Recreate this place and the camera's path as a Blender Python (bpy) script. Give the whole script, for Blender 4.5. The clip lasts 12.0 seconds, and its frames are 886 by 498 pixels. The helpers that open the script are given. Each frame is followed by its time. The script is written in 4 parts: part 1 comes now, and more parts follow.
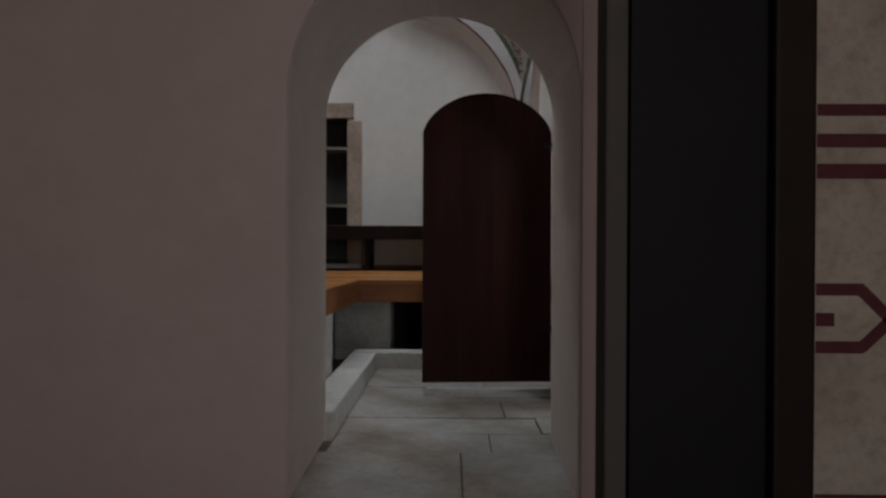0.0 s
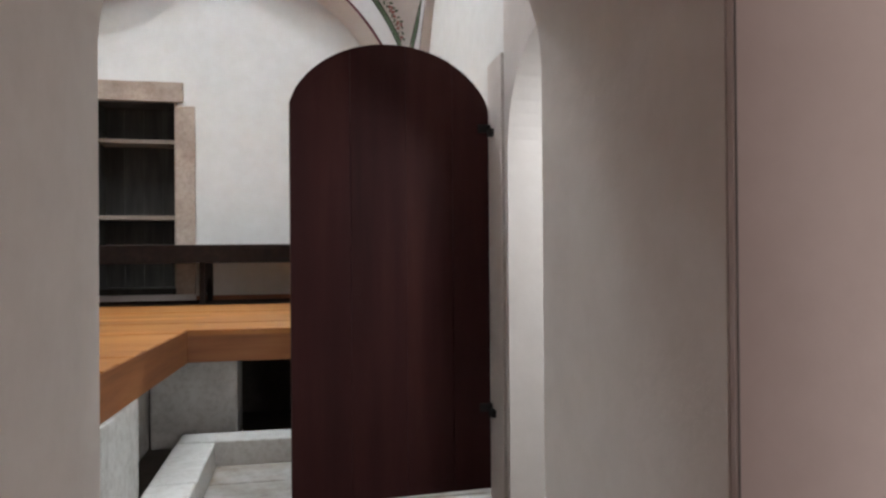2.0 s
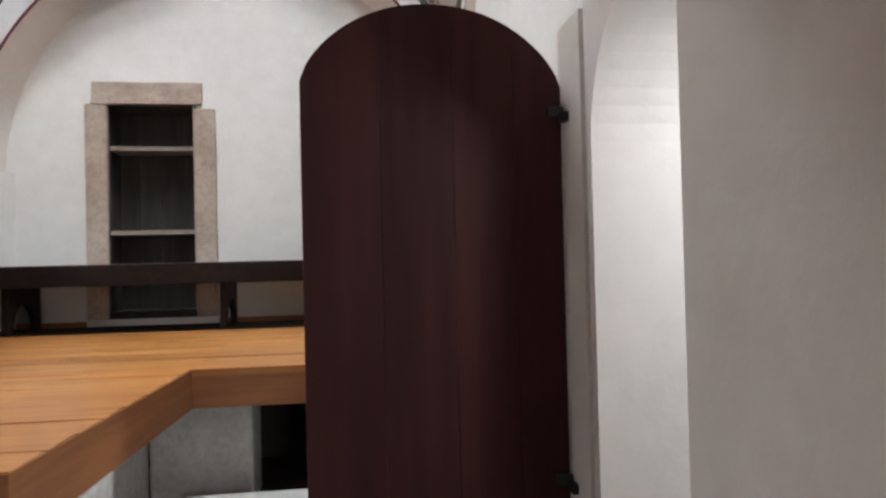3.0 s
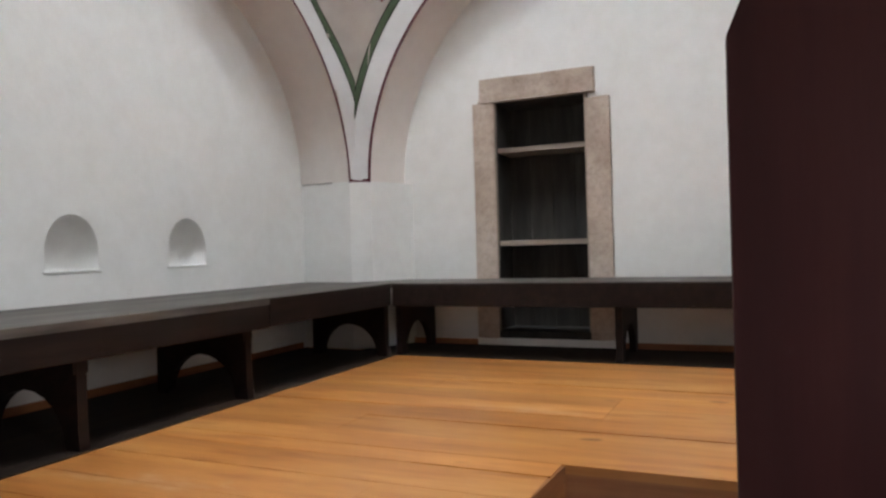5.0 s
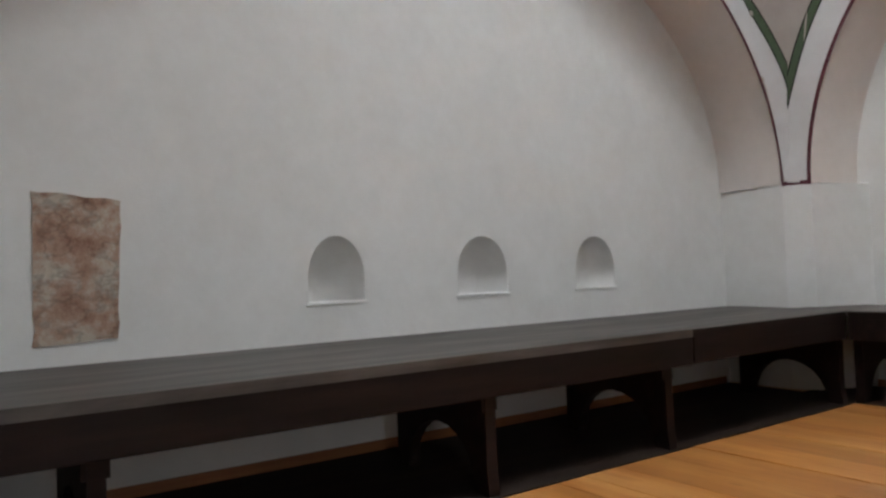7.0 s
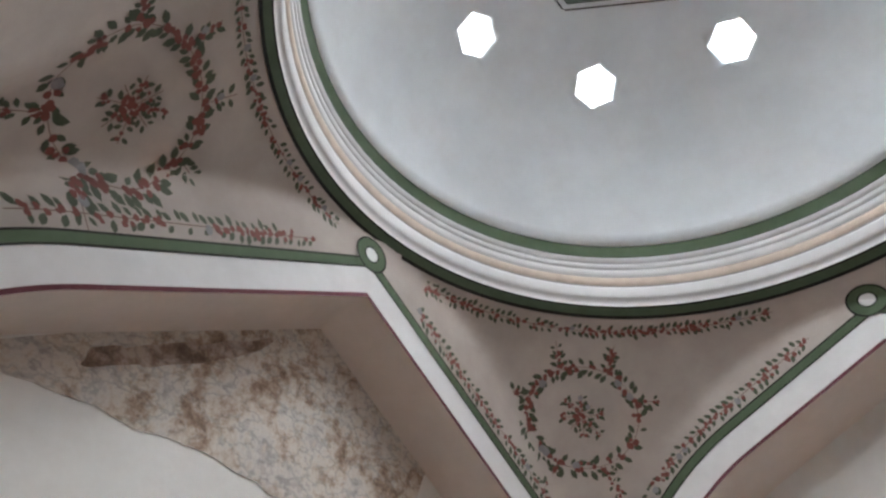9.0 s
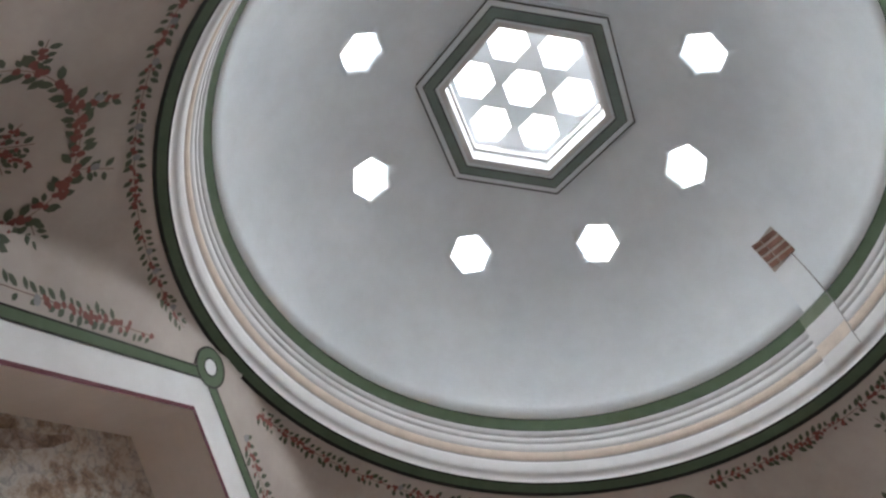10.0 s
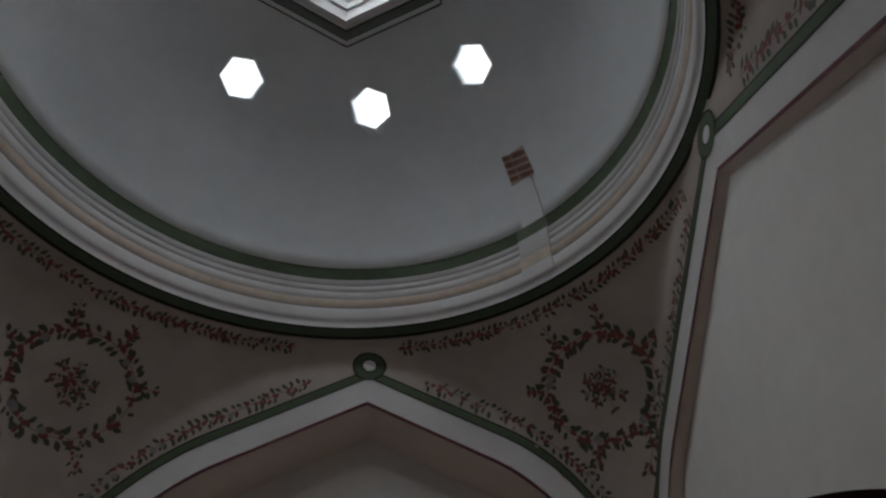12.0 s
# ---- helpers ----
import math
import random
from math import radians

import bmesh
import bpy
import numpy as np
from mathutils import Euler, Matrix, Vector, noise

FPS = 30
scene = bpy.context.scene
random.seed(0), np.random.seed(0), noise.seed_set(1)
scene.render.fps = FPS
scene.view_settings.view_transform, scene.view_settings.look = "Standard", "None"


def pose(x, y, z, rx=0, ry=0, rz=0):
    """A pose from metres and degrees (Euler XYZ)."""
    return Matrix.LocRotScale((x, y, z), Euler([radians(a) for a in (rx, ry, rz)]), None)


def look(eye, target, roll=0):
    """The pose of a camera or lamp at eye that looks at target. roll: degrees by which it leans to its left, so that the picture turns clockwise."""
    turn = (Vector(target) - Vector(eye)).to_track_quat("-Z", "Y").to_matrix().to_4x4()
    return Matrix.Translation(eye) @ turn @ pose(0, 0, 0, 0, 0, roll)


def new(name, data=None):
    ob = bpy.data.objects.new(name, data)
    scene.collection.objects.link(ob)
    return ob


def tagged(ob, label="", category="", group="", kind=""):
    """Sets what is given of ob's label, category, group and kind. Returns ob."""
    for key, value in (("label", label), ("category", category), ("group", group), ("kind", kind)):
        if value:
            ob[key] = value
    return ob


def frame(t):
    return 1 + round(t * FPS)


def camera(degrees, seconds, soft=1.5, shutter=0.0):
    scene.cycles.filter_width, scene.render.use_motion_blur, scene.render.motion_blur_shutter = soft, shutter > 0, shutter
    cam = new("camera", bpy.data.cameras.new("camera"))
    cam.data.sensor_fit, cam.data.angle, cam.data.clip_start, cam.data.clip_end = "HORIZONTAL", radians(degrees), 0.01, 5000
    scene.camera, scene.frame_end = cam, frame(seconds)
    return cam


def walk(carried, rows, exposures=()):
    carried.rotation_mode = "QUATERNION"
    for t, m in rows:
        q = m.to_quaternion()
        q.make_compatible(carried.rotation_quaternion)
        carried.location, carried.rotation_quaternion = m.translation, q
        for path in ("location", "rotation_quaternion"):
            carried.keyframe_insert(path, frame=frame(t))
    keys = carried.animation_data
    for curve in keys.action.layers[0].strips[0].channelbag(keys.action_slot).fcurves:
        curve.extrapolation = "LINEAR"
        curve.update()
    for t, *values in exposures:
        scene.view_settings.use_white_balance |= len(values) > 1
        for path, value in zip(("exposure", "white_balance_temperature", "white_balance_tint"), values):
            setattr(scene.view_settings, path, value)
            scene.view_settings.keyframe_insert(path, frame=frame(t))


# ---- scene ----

# ---------------------------------------------------------------- camera
cam = camera(63.5, 12.0, soft=2.5)
ROWS = [
    (0.0, 0.671, -5.913, 0.985, 0.96, -0.40, 0.24),
    (0.5, 0.568, -5.504, 0.978, -2.77, -1.67, 1.23),
    (1.0, 0.486, -5.111, 0.989, -7.03, -1.32, 0.28),
    (1.5, 0.508, -4.645, 1.048, -8.34, -0.77, 0.10),
    (2.0, 0.508, -4.185, 1.098, -11.09, 0.34, -0.45),
    (2.5, 0.541, -3.833, 1.097, -11.14, 0.89, -0.88),
    (3.4, 0.60, -3.15, 1.24, -3.5, 0.8, -1.7),
    (4.3, 0.585, -2.669, 1.374, 6.98, 0.37, -2.19),
    (4.5, 0.562, -2.608, 1.402, 11.19, 0.47, -2.25),
    (5.0, 0.503, -2.383, 1.414, 24.12, -0.03, -1.62),
    (5.5, 0.429, -2.284, 1.424, 33.87, -1.41, -1.55),
    (6.0, 0.297, -2.159, 1.405, 42.85, -2.26, -1.63),
    (6.5, 0.186, -2.041, 1.407, 50.20, -1.50, -0.86),
    (6.7, 0.119, -1.997, 1.433, 53.38, -1.52, -1.03),
    (7.5, 0.10, -2.10, 1.465, 55.8, 12.0, -2.2),
    (8.3, 0.090, -2.196, 1.496, 52.09, 26.92, -2.58),
    (8.5, 0.188, -2.203, 1.501, 49.48, 29.52, -2.85),
    (9.0, 0.203, -2.031, 1.551, 43.31, 40.75, 3.30),
    (9.5, 0.161, -2.004, 1.516, 36.63, 48.51, 4.86),
    (10.0, 0.167, -1.981, 1.529, 28.52, 53.64, 5.06),
    (10.5, 0.245, -2.015, 1.537, 20.29, 55.88, 4.40),
    (11.0, 0.303, -2.091, 1.587, 13.82, 54.73, 5.86),
    (11.5, 0.304, -2.159, 1.606, 6.74, 48.90, 3.40),
    (12.0, 0.245, -2.153, 1.579, -0.38, 40.92, 0.15),
]


def eye_pose(x, y, z, yaw, pitch, roll):
    a, b = radians(yaw), radians(pitch)
    way = Vector((-math.sin(a) * math.cos(b), math.cos(a) * math.cos(b), math.sin(b)))
    return look((x, y, z), Vector((x, y, z)) + way, roll)


EXPOSURES = [(0.0, -1.5), (0.5, -0.72), (1.0, -0.35), (2.5, 0.2), (4.3, 0.08), (5.5, -0.1), (6.7, -0.4), (8.3, -0.4), (9.5, -0.25),
             (10.5, -1.05), (11.2, -1.82), (12.0, -2.5)]
walk(cam, [(r[0], eye_pose(*r[1:])) for r in ROWS], EXPOSURES)

# ---------------------------------------------------------------- plan
CX, CY = -0.394, 0.160                  # the dome's axis
SPRING = 1.932                          # height of the arches' feet
APEX = (3.985, 3.985, 4.03, 4.055)      # heights of the arches' points
XA, YB, XC, YD = -2.727, 2.63, 1.595, -2.30  # faces of the recessed walls
PLAT = 0.686                            # the wooden platform's top
DOME_Z, DOME_R = 4.584, 1.905           # the dome's sphere
BOWL_Z, BOWL_R = 2.60, 2.693            # the pendentives' sphere
LANTERN_Z = 6.30
# sides north, west, south, east: distance from the axis at the sphere's centre, its lean outwards, middle of the arch along the wall, half widths, slope
REACH = (2.097, 1.921, 2.28, 1.900)
LEAN = (0.0, 0.024, 0.0, 0.033)
MIDDLE = (0.15, -0.10, 0.0, 0.03)
HALF_W = {0: (1.906, 1.744), 1: (2.15, 2.14), 2: (1.433, 1.433), 3: (2.02, 2.10)}
SLOPE = (0.478, 0.58, 0.5, 0.536)


def vault(x, y, z):
    """From a place about the dome's axis to the room."""
    return Vector((CX + x, CY + y, z))


# the dome's openings: degrees round it, distance from its axis, height
HOLES = ((1.1, 1.19, 6.12), (42.5, 1.19, 6.095), (85.5, 1.195, 6.06), (133.0, 1.233, 6.038), (180.5, 1.266, 6.05), (225.6, 1.273, 6.09), (270.0, 1.24, 6.06), (313.5, 1.22, 6.08))


def hole_way(k):
    a, r, z = HOLES[k]
    return Vector((r * math.cos(radians(a)), r * math.sin(radians(a)), z - DOME_Z)).normalized()


# ---------------------------------------------------------------- world and light
world = bpy.data.worlds.new("sky")
scene.world = world
world.use_nodes = True
wn = world.node_tree
sky = wn.nodes.new("ShaderNodeTexSky")
sky.sky_type, sky.sun_disc = "NISHITA", False
sky.sun_elevation, sky.sun_rotation = radians(50), radians(200)
wn.links.new(sky.outputs["Color"], wn.nodes["Background"].inputs["Color"])
wn.nodes["Background"].inputs["Strength"].default_value = 0.12


def sun_lamp():
    data = bpy.data.lights.new("sun", "SUN")
    data.energy, data.angle, data.color = 1.0, radians(12), (1.0, 0.96, 0.9)
    ob = new("sun", data)
    ob.matrix_world = look((4, -8, 14), (0, 0, 0))


sun_lamp()


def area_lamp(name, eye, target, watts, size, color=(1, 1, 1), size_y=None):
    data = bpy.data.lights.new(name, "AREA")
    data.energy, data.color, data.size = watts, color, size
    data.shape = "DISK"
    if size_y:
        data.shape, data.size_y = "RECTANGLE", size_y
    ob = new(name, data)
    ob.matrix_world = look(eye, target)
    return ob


COOL = (0.91, 0.965, 1.0)
# daylight that stands in the openings of the dome
area_lamp("skylight_day", vault(0, 0, 6.80), (CX, CY, 0), 380, 1.3, COOL)
for k in range(8):
    p = vault(0, 0, DOME_Z) + hole_way(k) * (DOME_R + 0.27)
    area_lamp("skylight_day", p, vault(0, 0, DOME_Z), 44, 0.42, COOL)
# added fill in the side chamber, as daylight; no window is built there
area_lamp("chamber_fill", (2.35, -2.28, 1.75), (2.0, -1.4, 1.2), 48, 0.7, COOL, 0.9)
# added fill behind the walker, as daylight from an unseen opening
area_lamp("hall_fill", (1.75, -8.5, 1.6), (1.2, -3.2, 1.0), 82, 1.1, (1.0, 0.92, 0.88), 1.7)


# ---------------------------------------------------------------- materials
def nodes_of(name, rough=0.8, metal=0.0):
    m = bpy.data.materials.new(name)
    m.use_nodes = True
    nt = m.node_tree
    b = nt.nodes["Principled BSDF"]
    b.inputs["Roughness"].default_value, b.inputs["Metallic"].default_value = rough, metal
    return m, nt, b


def ramp_of(nt, fac, stops):
    r = nt.nodes.new("ShaderNodeValToRGB")
    while len(r.color_ramp.elements) < len(stops):
        r.color_ramp.elements.new(0.5)
    for e, (pos, col) in zip(r.color_ramp.elements, stops):
        e.position, e.color = pos, (*col, 1)
    nt.links.new(fac, r.inputs["Fac"])
    return r.outputs["Color"]


def tex_noise(nt, scale, detail=4, rough=0.55, stretch=(1, 1, 1), kind="Object"):
    co = nt.nodes.new("ShaderNodeTexCoord")
    mp = nt.nodes.new("ShaderNodeMapping")
    mp.inputs["Scale"].default_value = stretch
    n = nt.nodes.new("ShaderNodeTexNoise")
    n.inputs["Scale"].default_value, n.inputs["Detail"].default_value, n.inputs["Roughness"].default_value = scale, detail, rough
    nt.links.new(co.outputs[kind], mp.inputs["Vector"])
    nt.links.new(mp.outputs["Vector"], n.inputs["Vector"])
    return n.outputs["Fac"]


def mixed(nt, a, b, fac, mode="MIX"):
    m = nt.nodes.new("ShaderNodeMix")
    m.data_type, m.blend_type = "RGBA", mode
    for v, key in ((a, 6), (b, 7)):
        if isinstance(v, tuple):
            m.inputs[key].default_value = (*v, 1)
        else:
            nt.links.new(v, m.inputs[key])
    if isinstance(fac, float):
        m.inputs[0].default_value = fac
    else:
        nt.links.new(fac, m.inputs[0])
    return m.outputs[2]


def bumped(nt, b, height, strength=0.2, dist=0.01):
    n = nt.nodes.new("ShaderNodeBump")
    n.inputs["Strength"].default_value, n.inputs["Distance"].default_value = strength, dist
    nt.links.new(height, n.inputs["Height"])
    nt.links.new(n.outputs["Normal"], b.inputs["Normal"])


def plaster(name, c1, c2, big=0.9, small=9.0, bump=0.25, rough=0.9):
    m, nt, b = nodes_of(name, rough)
    base = ramp_of(nt, tex_noise(nt, big, 5, 0.6), [(0.3, c1), (0.7, c2)])
    fine = ramp_of(nt, tex_noise(nt, small, 6, 0.65), [(0.3, (0.90, 0.89, 0.88)), (0.65, (1, 1, 1))])
    nt.links.new(mixed(nt, base, fine, 0.6, "MULTIPLY"), b.inputs["Base Color"])
    bumped(nt, b, tex_noise(nt, 5.0, 6, 0.6), bump, 0.02)
    return m


def wood(name, dark, mid, light, stretch, scale=3.0, rough=0.5, vary=0.25, bump=0.15):
    """stretch: small along the grain."""
    m, nt, b = nodes_of(name, rough)
    grain = tex_noise(nt, scale, 7, 0.62, stretch)
    base = ramp_of(nt, grain, [(0.3, dark), (0.5, mid), (0.72, light)])
    info = nt.nodes.new("ShaderNodeObjectInfo")
    tint = ramp_of(nt, info.outputs["Random"], [(0.0, (1 - vary,) * 3), (1.0, (1, 1, 1))])
    stain = ramp_of(nt, tex_noise(nt, 1.1, 4, 0.6), [(0.32, (0.8, 0.74, 0.7)), (0.62, (1, 1, 1))])
    nt.links.new(mixed(nt, mixed(nt, base, tint, 1.0, "MULTIPLY"), stain, 0.8, "MULTIPLY"), b.inputs["Base Color"])
    bumped(nt, b, grain, bump, 0.006)
    return m


def stone(name, c1, c2, c3, scale=2.5, rough=0.7, bump=0.3, vary=0.12):
    m, nt, b = nodes_of(name, rough)
    base = ramp_of(nt, tex_noise(nt, scale, 8, 0.65), [(0.28, c1), (0.5, c2), (0.7, c3)])
    spots = ramp_of(nt, tex_noise(nt, scale * 9, 5, 0.7), [(0.34, (0.72, 0.70, 0.68)), (0.55, (1, 1, 1))])
    info = nt.nodes.new("ShaderNodeObjectInfo")
    tint = ramp_of(nt, info.outputs["Random"], [(0.0, (1 - vary,) * 3), (1.0, (1, 1, 1))])
    nt.links.new(mixed(nt, mixed(nt, base, spots, 0.7, "MULTIPLY"), tint, 1.0, "MULTIPLY"), b.inputs["Base Color"])
    bumped(nt, b, tex_noise(nt, scale * 4, 8, 0.65), bump, 0.015)
    return m


def paint(name, col, wear=(0.8, 0.8, 0.8), rough=0.75):
    m, nt, b = nodes_of(name, rough)
    w = ramp_of(nt, tex_noise(nt, 12, 6, 0.7), [(0.3, wear), (0.6, (1, 1, 1))])
    nt.links.new(mixed(nt, col, w, 1.0, "MULTIPLY"), b.inputs["Base Color"])
    bumped(nt, b, tex_noise(nt, 6, 5), 0.12, 0.01)
    return m


WHITE = plaster("white_plaster", (0.74, 0.735, 0.72), (0.80, 0.795, 0.785))
# arch undersides: white plaster, tinted rose for warm bounced light
INTRADOS = plaster("warm_shade_plaster", (0.70, 0.645, 0.61), (0.765, 0.71, 0.68))
DOME_M = plaster("dome_plaster", (0.715, 0.755, 0.79), (0.80, 0.835, 0.865), 1.6, 6.0, 0.2)
DOME_NEW = plaster("new_dome_plaster", (0.75, 0.775, 0.80), (0.80, 0.825, 0.85), 1.6, 6.0, 0.1)
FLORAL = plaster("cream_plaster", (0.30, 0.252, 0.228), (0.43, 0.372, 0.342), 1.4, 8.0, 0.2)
HALL = plaster("hall_plaster", (0.535, 0.450, 0.430), (0.605, 0.520, 0.500), 0.7, 11.0, 0.15)
REVEAL = plaster("reveal_plaster", (0.645, 0.585, 0.55), (0.72, 0.66, 0.625), 1.1, 9.0, 0.25)
FLOOR_W = wood("orange_floorboards", (0.40, 0.145, 0.033), (0.56, 0.235, 0.062), (0.70, 0.345, 0.115), (0.30, 2.4, 2.4), 2.6, 0.38, 0.2)


def knots(m):
    """Pine figure over the boards: long dark flames and a few knots, and pale scuffs."""
    nt = m.node_tree
    b = nt.nodes["Principled BSDF"]
    was = b.inputs["Base Color"].links[0].from_socket
    flame = ramp_of(nt, tex_noise(nt, 3.2, 3, 0.5, (0.5, 3.2, 3)), [(0.33, (0.74, 0.58, 0.46)), (0.42, (1, 1, 1)), (0.60, (1, 1, 1)), (0.72, (0.86, 0.74, 0.62))])
    spot = ramp_of(nt, tex_noise(nt, 7.0, 1, 0.4, (0.7, 1.4, 1)), [(0.17, (0.30, 0.17, 0.10)), (0.235, (1, 1, 1))])
    scuff = ramp_of(nt, tex_noise(nt, 1.6, 8, 0.75, (0.6, 1.6, 1)), [(0.60, (0, 0, 0)), (0.74, (0.5, 0.5, 0.5))])
    c = mixed(nt, mixed(nt, was, flame, 0.75, "MULTIPLY"), spot, 0.8, "MULTIPLY")
    nt.links.new(mixed(nt, c, (0.62, 0.42, 0.27), scuff), b.inputs["Base Color"])


knots(FLOOR_W)
FASCIA_W = wood("orange_fascia", (0.24, 0.09, 0.03), (0.36, 0.14, 0.05), (0.44, 0.19, 0.07), (0.4, 0.4, 6), 3.0, 0.5, 0.15)
BENCH_W = wood("dark_bench_wood", (0.006, 0.003, 0.0025), (0.012, 0.0055, 0.0045), (0.022, 0.010, 0.0075), (4, 0.4, 4), 4.0, 0.6, 0.2)
# near-black so that the shade under the benches lies in the colour
UNDER_W = wood("dark_shaded_boards", (0.010, 0.006, 0.004), (0.020, 0.011, 0.008), (0.034, 0.02, 0.014), (4, 0.4, 4), 3.0, 0.8, 0.2)
BENCH_TOP = wood("worn_bench_top", (0.03, 0.025, 0.022), (0.075, 0.066, 0.06), (0.15, 0.135, 0.125), (4, 0.5, 4), 3.0, 0.55, 0.2)
DOOR_W = wood("maroon_door_wood", (0.026, 0.0055, 0.006), (0.040, 0.0085, 0.009), (0.058, 0.015, 0.013), (4, 4, 0.3), 2.0, 0.62, 0.15)
DOOR_EDGE = wood("door_edge_wood", (0.02, 0.01, 0.008), (0.04, 0.02, 0.015), (0.06, 0.03, 0.02), (7, 7, 0.4))
for shy in (BENCH_W, DOOR_W, UNDER_W):
    shy.node_tree.nodes["Principled BSDF"].inputs["Specular IOR Level"].default_value = 0.2
SHELF_W = wood("old_shelf_wood", (0.20, 0.16, 0.13), (0.31, 0.26, 0.22), (0.40, 0.35, 0.3), (0.5, 5, 5), 3.0, 0.8)
DARK_IN = wood("dark_inner_wood", (0.012, 0.011, 0.010), (0.028, 0.026, 0.024), (0.06, 0.055, 0.05), (5, 5, 0.5), 2.5, 0.8)
JAMB = stone("pink_limestone", (0.36, 0.27, 0.22), (0.50, 0.40, 0.335), (0.60, 0.51, 0.45), 3.2)
FLAG = stone("grey_marble", (0.30, 0.285, 0.26), (0.46, 0.46, 0.45), (0.60, 0.60, 0.60), 2.2, 0.45, 0.25)


def stained(m, amount):
    """Rusty brown stains over a stone."""
    nt = m.node_tree
    b = nt.nodes["Principled BSDF"]
    was = b.inputs["Base Color"].links[0].from_socket
    st = ramp_of(nt, tex_noise(nt, 1.7, 7, 0.7, (1, 1, 1)), [(0.44, (1, 1, 1)), (0.60, (0.72, 0.60, 0.50)), (0.68, (0.50, 0.40, 0.32))])
    nt.links.new(mixed(nt, was, st, amount, "MULTIPLY"), b.inputs["Base Color"])


stained(FLAG, 0.9)
CURB_M = stone("white_marble", (0.55, 0.55, 0.53), (0.68, 0.68, 0.665), (0.76, 0.76, 0.75), 3.0, 0.5, 0.3)
GROUT = stone("dark_joint", (0.16, 0.14, 0.12), (0.22, 0.20, 0.17), (0.3, 0.27, 0.23), 6.0, 0.9)
PIER_M = stone("limewashed_rubble", (0.46, 0.46, 0.44), (0.62, 0.62, 0.60), (0.72, 0.72, 0.70), 3.0, 0.9, 0.6)
# dark tone that paints the shade below the platform
UNDER_M = stone("underfloor_shade", (0.05, 0.045, 0.04), (0.08, 0.07, 0.06), (0.11, 0.1, 0.09), 4.0, 0.95, 0.6)
GREEN = paint("green_paint", (0.082, 0.112, 0.070), (0.82, 0.86, 0.80))
DARKGREEN = paint("dark_green_paint", (0.060, 0.080, 0.050))
LINE = paint("black_line_paint", (0.016, 0.014, 0.012))
MAROON = paint("maroon_line_paint", (0.115, 0.035, 0.045))
TAN = paint("tan_paint", (0.56, 0.455, 0.375))
TAN_NEW = paint("pale_tan_paint", (0.60, 0.50, 0.42))
GREEN_NEW = paint("faded_green_paint", (0.15, 0.18, 0.125), (0.82, 0.86, 0.80))
GREYLINE = paint("grey_line_paint", (0.25, 0.225, 0.22))
BANDW = plaster("white_band_paint", (0.57, 0.56, 0.565), (0.65, 0.64, 0.645), 1.5, 10, 0.15)
HEXGREEN = paint("grey_green_paint", (0.17, 0.21, 0.19))
LEAF_M = paint("leaf_green_paint", (0.052, 0.064, 0.036), (0.6, 0.65, 0.55))
BERRY_M = paint("berry_red_paint", (0.17, 0.045, 0.034), (0.65, 0.6, 0.6))
BLUE_M = paint("dusty_blue_paint", (0.22, 0.21, 0.215), (0.7, 0.7, 0.75))
STEM_M = paint("brown_stem_paint", (0.17, 0.10, 0.075), (0.7, 0.65, 0.6))
BLACK = paint("black_lacquer", (0.005, 0.005, 0.006), (0.7, 0.7, 0.7), 0.6)
BROWN_D = paint("dark_brown_lacquer", (0.012, 0.007, 0.005), (0.6, 0.6, 0.6), 0.6)
for shy in (BLACK, BROWN_D, GREEN, DARKGREEN, LINE, MAROON):
    shy.node_tree.nodes["Principled BSDF"].inputs["Specular IOR Level"].default_value = 0.15
IRON = paint("wrought_iron", (0.012, 0.011, 0.011), (0.6, 0.6, 0.6), 0.6)
OLDWALL = stone("old_cream_plaster", (0.36, 0.31, 0.26), (0.50, 0.45, 0.39), (0.62, 0.57, 0.50), 2.4, 0.9, 0.3)
CABLE = paint("grey_cable", (0.35, 0.34, 0.33))
BRICK_M = stone("bare_brick", (0.16, 0.075, 0.055), (0.24, 0.12, 0.09), (0.30, 0.17, 0.13), 8.0, 0.9, 0.5)
MORTAR = stone("pale_mortar", (0.35, 0.30, 0.27), (0.45, 0.39, 0.35), (0.52, 0.46, 0.42), 9.0, 0.95, 0.5)


def fresco_material(name, stops, scale, warp):
    m, nt, b = nodes_of(name, 0.9)
    base = ramp_of(nt, tex_noise(nt, scale, 9, 0.72), stops)
    lines = ramp_of(nt, tex_noise(nt, warp, 3, 0.5, (1, 1, 1.6)), [(0.44, (1, 1, 1)), (0.49, (0.62, 0.64, 0.66)), (0.54, (1, 1, 1))])
    nt.links.new(mixed(nt, base, lines, 0.8, "MULTIPLY"), b.inputs["Base Color"])
    bumped(nt, b, tex_noise(nt, scale * 3, 8, 0.7), 0.5, 0.02)
    return m


FRESCO = fresco_material("old_fresco", [(0.34, (0.15, 0.095, 0.07)), (0.43, (0.34, 0.25, 0.19)), (0.50, (0.52, 0.45, 0.39)), (0.56, (0.60, 0.56, 0.52)), (0.62, (0.44, 0.40, 0.385)), (0.70, (0.58, 0.49, 0.42))], 4.6, 8.0)
FRESCO_DARK = fresco_material("brown_fresco_border", [(0.36, (0.13, 0.085, 0.065)), (0.47, (0.27, 0.19, 0.15)), (0.58, (0.46, 0.38, 0.33))], 7.5, 7.0)
PATCH_M = fresco_material("exposed_red_plaster", [(0.33, (0.24, 0.11, 0.075)), (0.47, (0.42, 0.27, 0.2)), (0.58, (0.52, 0.45, 0.38)), (0.72, (0.42, 0.34, 0.27))], 7.0, 9.0)


